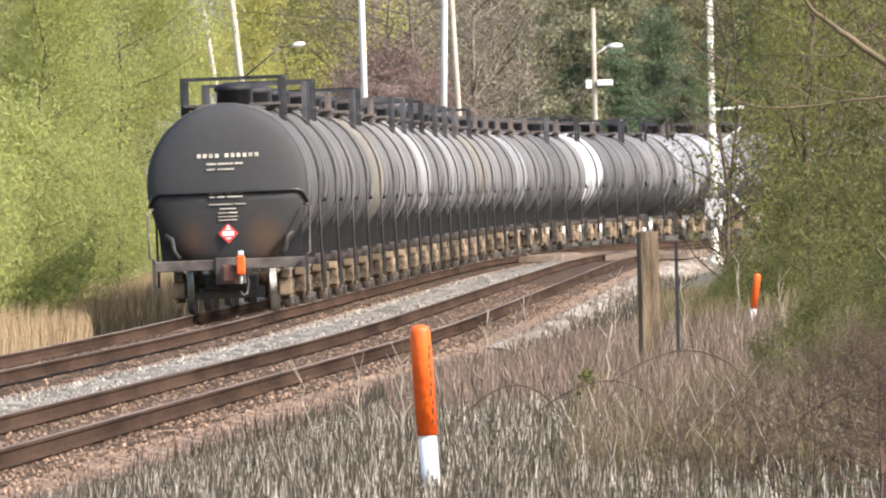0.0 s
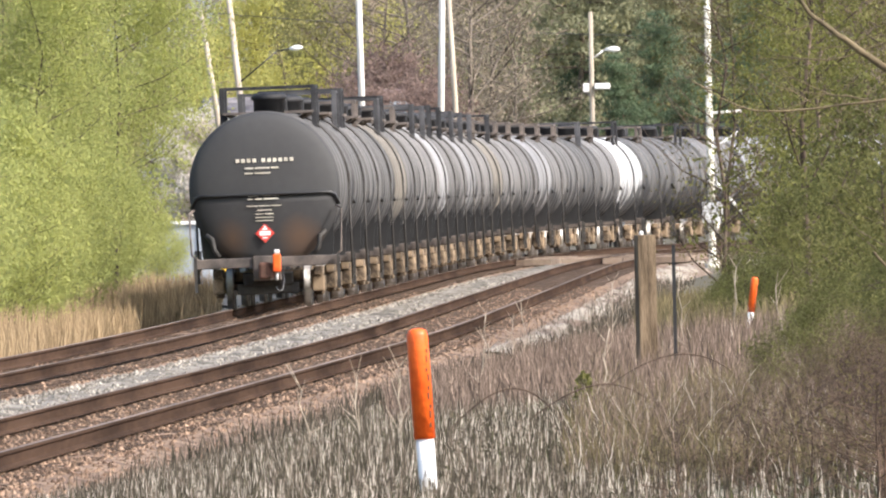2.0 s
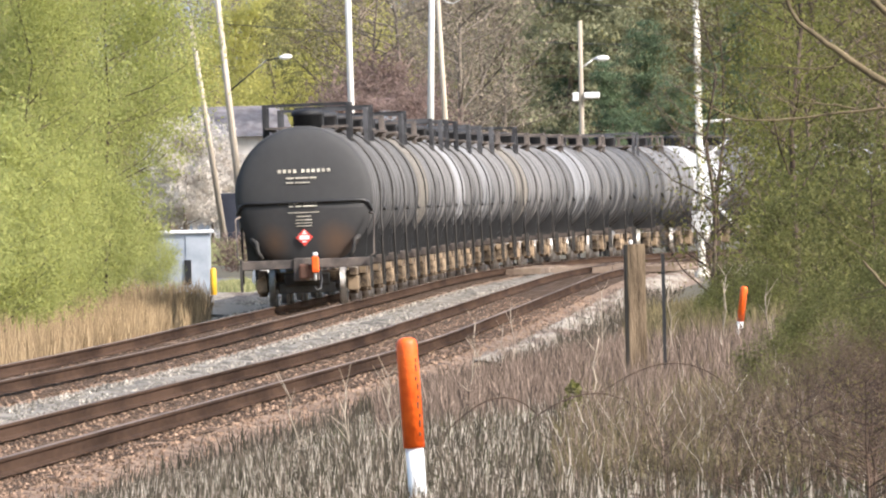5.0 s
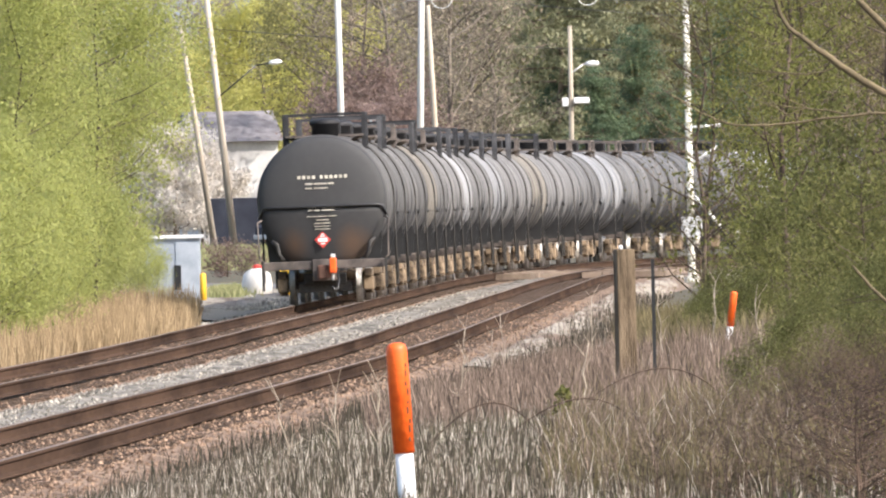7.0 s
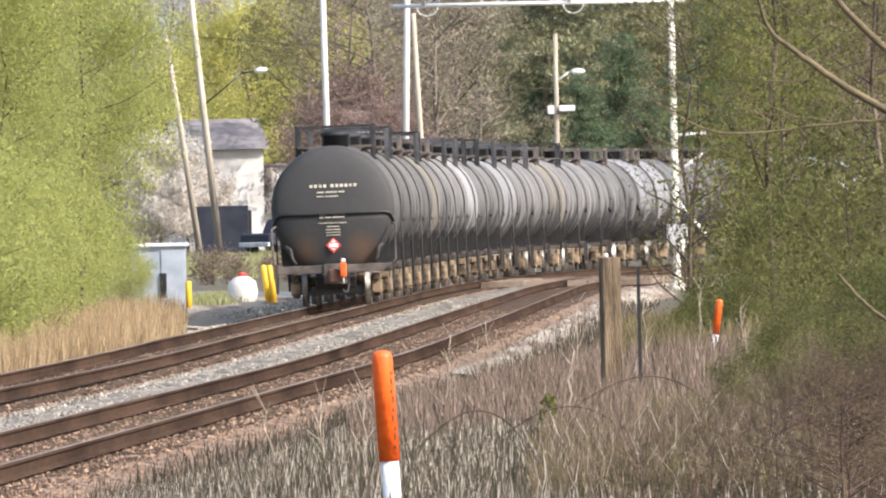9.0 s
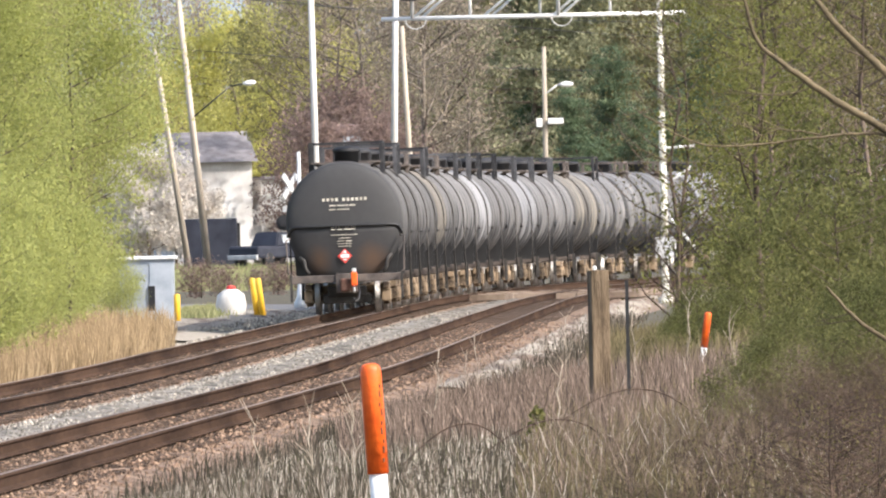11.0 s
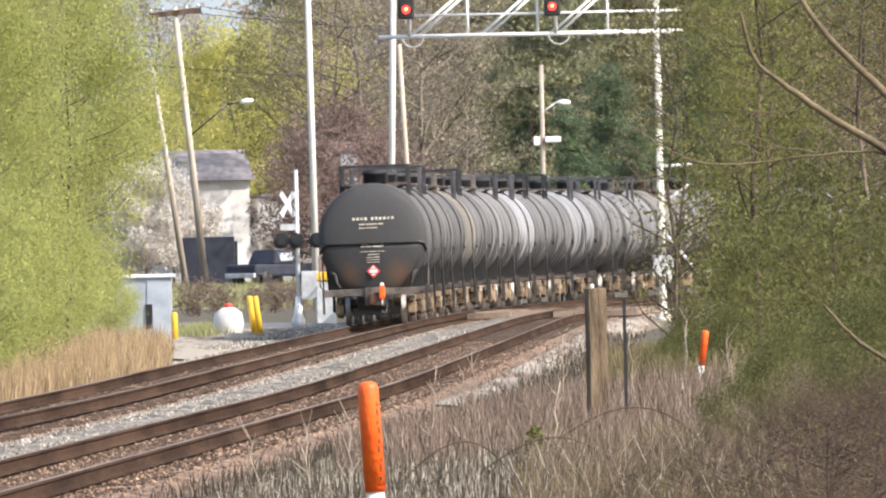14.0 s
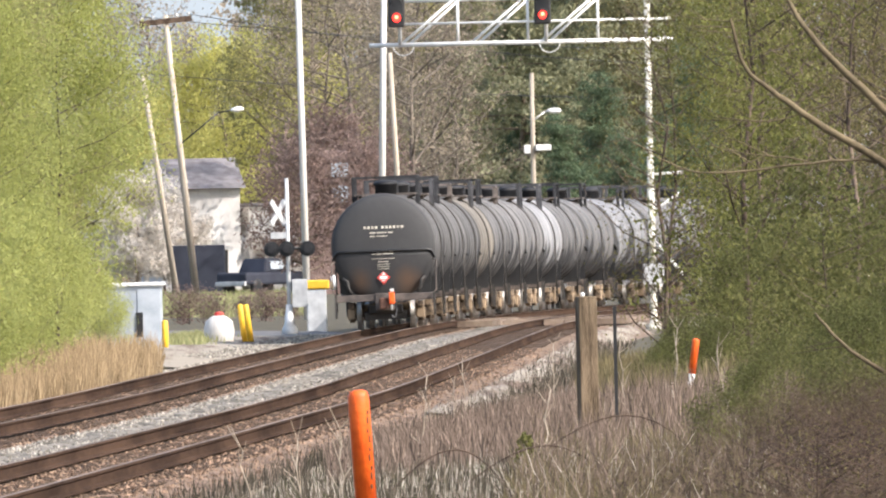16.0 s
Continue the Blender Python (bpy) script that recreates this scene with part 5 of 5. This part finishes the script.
def bare_tree():
    """A leafless tree beside the thicket, whose boughs hang over the bank."""
    x0, y = 4.3, 190.0
    t = thing("bare_tree", pose(x0, y, 0.0), "leafless grey tree with long drooping boughs over the bank", "tree")
    foot = ground_z(x0, y) - 0.1
    part("trunk", rod(rod(bmesh.new(), (0.35, 0, foot), (0.3, 0, 2.4), 0.1, 0.085, 10), (0.3, 0, 2.4), (0.15, 0.2, 5.0), 0.085, 0.04, 10), "bark", t)
    rnd = random.Random(21)
    # thickness, then offsets from trunk axis and ground datum, fitted to the camera's view
    boughs = ((0.05, [(0.37, 2.46), (-0.23, 2.78), (-0.87, 3.43), (-1.12, 3.68), (-1.34, 3.90), (-1.53, 4.19), (-1.64, 4.60)]),
              (0.046, [(0.36, 2.08), (-0.24, 2.48), (-0.88, 3.09), (-1.29, 3.33), (-1.54, 3.51), (-1.68, 3.62), (-1.84, 3.75), (-1.91, 4.08)]),
              (0.017, [(0.36, 2.20), (-0.24, 2.59), (-0.88, 3.12), (-1.30, 3.11), (-1.77, 3.06), (-2.07, 3.04), (-2.29, 3.08), (-2.59, 3.27)]),
              (0.009, [(-1.40, 3.11), (-1.62, 3.15), (-1.82, 3.16), (-2.10, 3.24)]),
              (0.011, [(-0.23, 2.78), (-0.86, 3.60), (-1.29, 3.49), (-1.60, 3.38), (-1.76, 3.39), (-2.01, 3.40)]),
              (0.036, [(0.33, 0.83), (-0.27, 1.30), (-0.91, 1.66), (-1.20, 1.86), (-1.39, 2.09)]))
    for thick, run in boughs:
        r = thick * 0.8
        bm = bmesh.new()
        pts = [Vector((bx, rnd.uniform(-0.05, 0.05), bz)) for bx, bz in run]
        for _ in range(2):
            pts = [pts[0]] + [pts[i].lerp(pts[i + 1], f) for i in range(len(pts) - 1) for f in (0.25, 0.75)] + [pts[-1]]
        fine = []
        for i in range(len(pts) - 1):
            fine.append(pts[i] + Vector((rnd.uniform(-1, 1), 0, rnd.uniform(-1, 1))) * 0.004)
        fine.append(pts[-1])
        n = len(fine) - 1
        for i in range(n):
            rod(bm, fine[i], fine[i + 1], r * (1 - 0.75 * i / n), r * (1 - 0.75 * (i + 1) / n), 7, False)
        for _ in range(9 if r > 0.01 else 4):
            i = rnd.randrange(n)
            p = fine[i].lerp(fine[i + 1], rnd.random())
            q = p + Vector((rnd.uniform(-0.4, 0.05), rnd.uniform(-0.1, 0.1), rnd.uniform(-0.12, 0.22)))
            rod(bm, p, q, 0.0045, 0.002, 4, False)
            rod(bm, p.lerp(q, 0.5), q + Vector((rnd.uniform(-0.1, 0.1), 0, rnd.uniform(-0.1, 0.1))), 0.003, 0.0015, 3, False)
        part("bough", bm, "pale_bark", t, "pale leafless bough")


def place_grass():
    def bank(rnd):
        y = 1 / rnd.uniform(1 / 460.0, 1 / 100.0)
        x = rnd.uniform(-0.0185, 0.0185) * y
        d = x - line_x(y, GAP)
        if d < 2.15 + rnd.random() ** 2 * 1.7:
            return None
        if rnd.random() > np.interp(x / y, (0.002, 0.006, 0.011), (1.0, 0.6, 0.16)):
            return None
        return x, y, ground_z(x, y) - 0.03
    stalks("dry_grass", "straw", 30000, 3, bank, 0.165, 0.006, "dense dry pale straw grass on the bank", "grass", 0.11)
    stalks("pale_grass", "pale_straw", 10500, 13, bank, 0.15, 0.0036, "pale bleached grass stalks standing on the bank", "grass", 0.09)
    stalks("green_grass", "blade", 24000, 4, bank, 0.085, 0.011, "short green grass between the dry stalks", "grass", 0.4)
    def weeds(rnd):
        y = 1 / rnd.uniform(1 / 600.0, 1 / 230.0)
        x = rnd.uniform(-0.002, 0.018) * y
        d = x - line_x(y, GAP)
        if d < 2.4 + rnd.random() * 1.2 or (y < 262 and 0.0055 < x / y < 0.0095 and rnd.random() < 0.7):
            return None
        return x, y, ground_z(x, y) - 0.03
    stalks("dry_weeds", "stem", 12000, 6, weeds, 0.34, 0.009, "tall thin brown dead weeds", "weeds", 0.3)
    def floor(rnd):
        y = rnd.uniform(366, 640)
        x = rnd.uniform(0.0072, 0.0185) * y
        if x - line_x(y, GAP) < 2.9:
            return None
        return x, y, ground_z(x, y) - 0.03
    stalks("thicket_weeds", "thick_weed", 14000, 16, floor, 0.45, 0.025, "brown and green weeds under the thicket", "weeds", 0.35)
    def shoulder(rnd):
        y = rnd.uniform(250, 760)
        o = GAP + 1.5 + rnd.random() * 1.9
        return line_x(y, o), y, ground_z(line_x(y, o), y) + 0.12
    stalks("shoulder_weeds", "straw", 5000, 17, shoulder, 0.3, 0.012, "sparse dry weeds on the gravel shoulder", "weeds", 0.3)
    def foot(rnd):
        y = rnd.uniform(205, 246)
        return y * rnd.gauss(0.0074, 0.0007), y, ground_z(0.0074 * y, y) - 0.03
    stalks("foot_weeds", "stem", 420, 29, foot, 0.34, 0.005, "tall dry weeds round the foot of the post", "weeds", 0.35)
    def stems(rnd):
        y = 1 / rnd.uniform(1 / 330.0, 1 / 125.0)
        x = rnd.uniform(0.0045, 0.0185) * y
        return x, y, ground_z(x, y) - 0.03
    stalks("brush_stems", "stem", 3200, 19, stems, 0.32, 0.0045, "slanting dry stems among the brush", "weeds", 0.5)
    stalks("bleached_stems", "pale_straw", 420, 23, stems, 0.3, 0.0032, "bleached stems leaning over the brush", "weeds", 0.6)
    stalks("brush_grass", "thick_weed", 9000, 20, stems, 0.2, 0.01, "brown and green undergrowth among the brush", "weeds", 0.4)
    def reeds(rnd):
        y = rnd.uniform(470, 730)
        dl = 2.6 + rnd.random() ** 1.5 * 5.0
        x = line_x(y) - dl
        if x > -0.0078 * y + rnd.uniform(-0.5, 0.1) or noise.noise((x * 0.9, y * 0.045, 0.0)) < rnd.uniform(-0.35, 0.2):
            return None
        return x, y, ground_z(x, y) - 0.03
    stalks("tan_reeds", "reed", 12000, 7, reeds, 0.68, 0.018, "tan dry reeds along the far track", "reeds", 0.15)
    def verge(rnd):
        y = rnd.uniform(1090, 1440)
        x = -0.0145 * y + rnd.random() * 0.0125 * y
        if rnd.random() < 0.14:
            x, y = rnd.gauss(-5.75, 0.35), rnd.uniform(815, 880)
        if x > line_x(y) - 3.2:
            return None
        return x, y, ground_z(x, y) - 0.03
    stalks("verge_grass", "verge", 14000, 8, verge, 0.3, 0.04, "green verge grass by the crossing", "grass", 0.4)


build_ground()
build_track()
marker_stake(-0.07, 125.0, 1.2, 2.015, -3.0, "orange-topped white cable marker stake in the grass")
marker_stake(3.95, 365.0, 0.45, 1.21, 8.0, "leaning orange-topped white cable marker stake in the thicket")
wooden_post()
place_trees()
bare_tree()
place_grass()
signal_gantry()
crossing_signal()
crossing_clutter()
house()
bare_weeds()
cables()
P = "weathered grey wooden utility pole"
utility_pole(-9.2, 1408.0, 14.05, 0.19, "pole", P + " with cross arm and street lamp", (-5.1, 0), 1.31, (2.8, 7.55, 9.0, "dark"))
utility_pole(-10.2, 1412.0, 11.5, 0.165, "pole", P, (-7.6, 0))
utility_pole(-2.78, 1060.0, 15.0, 0.14, "pole_pale", "tall pale steel pole by the crossing", (-0.4, 0))
utility_pole(0.0, 1300.0, 18.0, 0.17, "pole_pale", "pale wooden utility pole behind the train", (1.8, 0))
utility_pole(1.08, 1320.0, 11.4, 0.15, "pole", P + " leaning by a taller one", (-2.1, 0))
far_pole = utility_pole(7.1, 1300.0, 10.2, 0.14, "pole", "pale utility pole with street lamp behind the train", (0.3, 0), 0, (0.75, 8.0, 8.45, "galv"))
# blocks added on the pole in place of a white house edge beyond
part("service_box", box(bmesh.new(), 0.12, 0.85, -0.35, 0.1, 6.62, 6.9, 0.05), "white", far_pole, "white block standing in for a pale house edge")
part("service_box", box(bmesh.new(), -0.4, -0.12, -0.2, 0.1, 6.5, 6.9, 0.03), "white", far_pole, "white block standing in for a pale house edge")
bm = bmesh.new()
bm.faces.new([bm.verts.new(q) for q in ((-900, 4300, -40), (900, 4300, -40), (900, 4300, 420), (-900, 4300, 420))])
tagged(part("backdrop", bm, "haze_sky"), "pale hazy sky low over the horizon", "sky", kind="structure")
build_train()
motions()
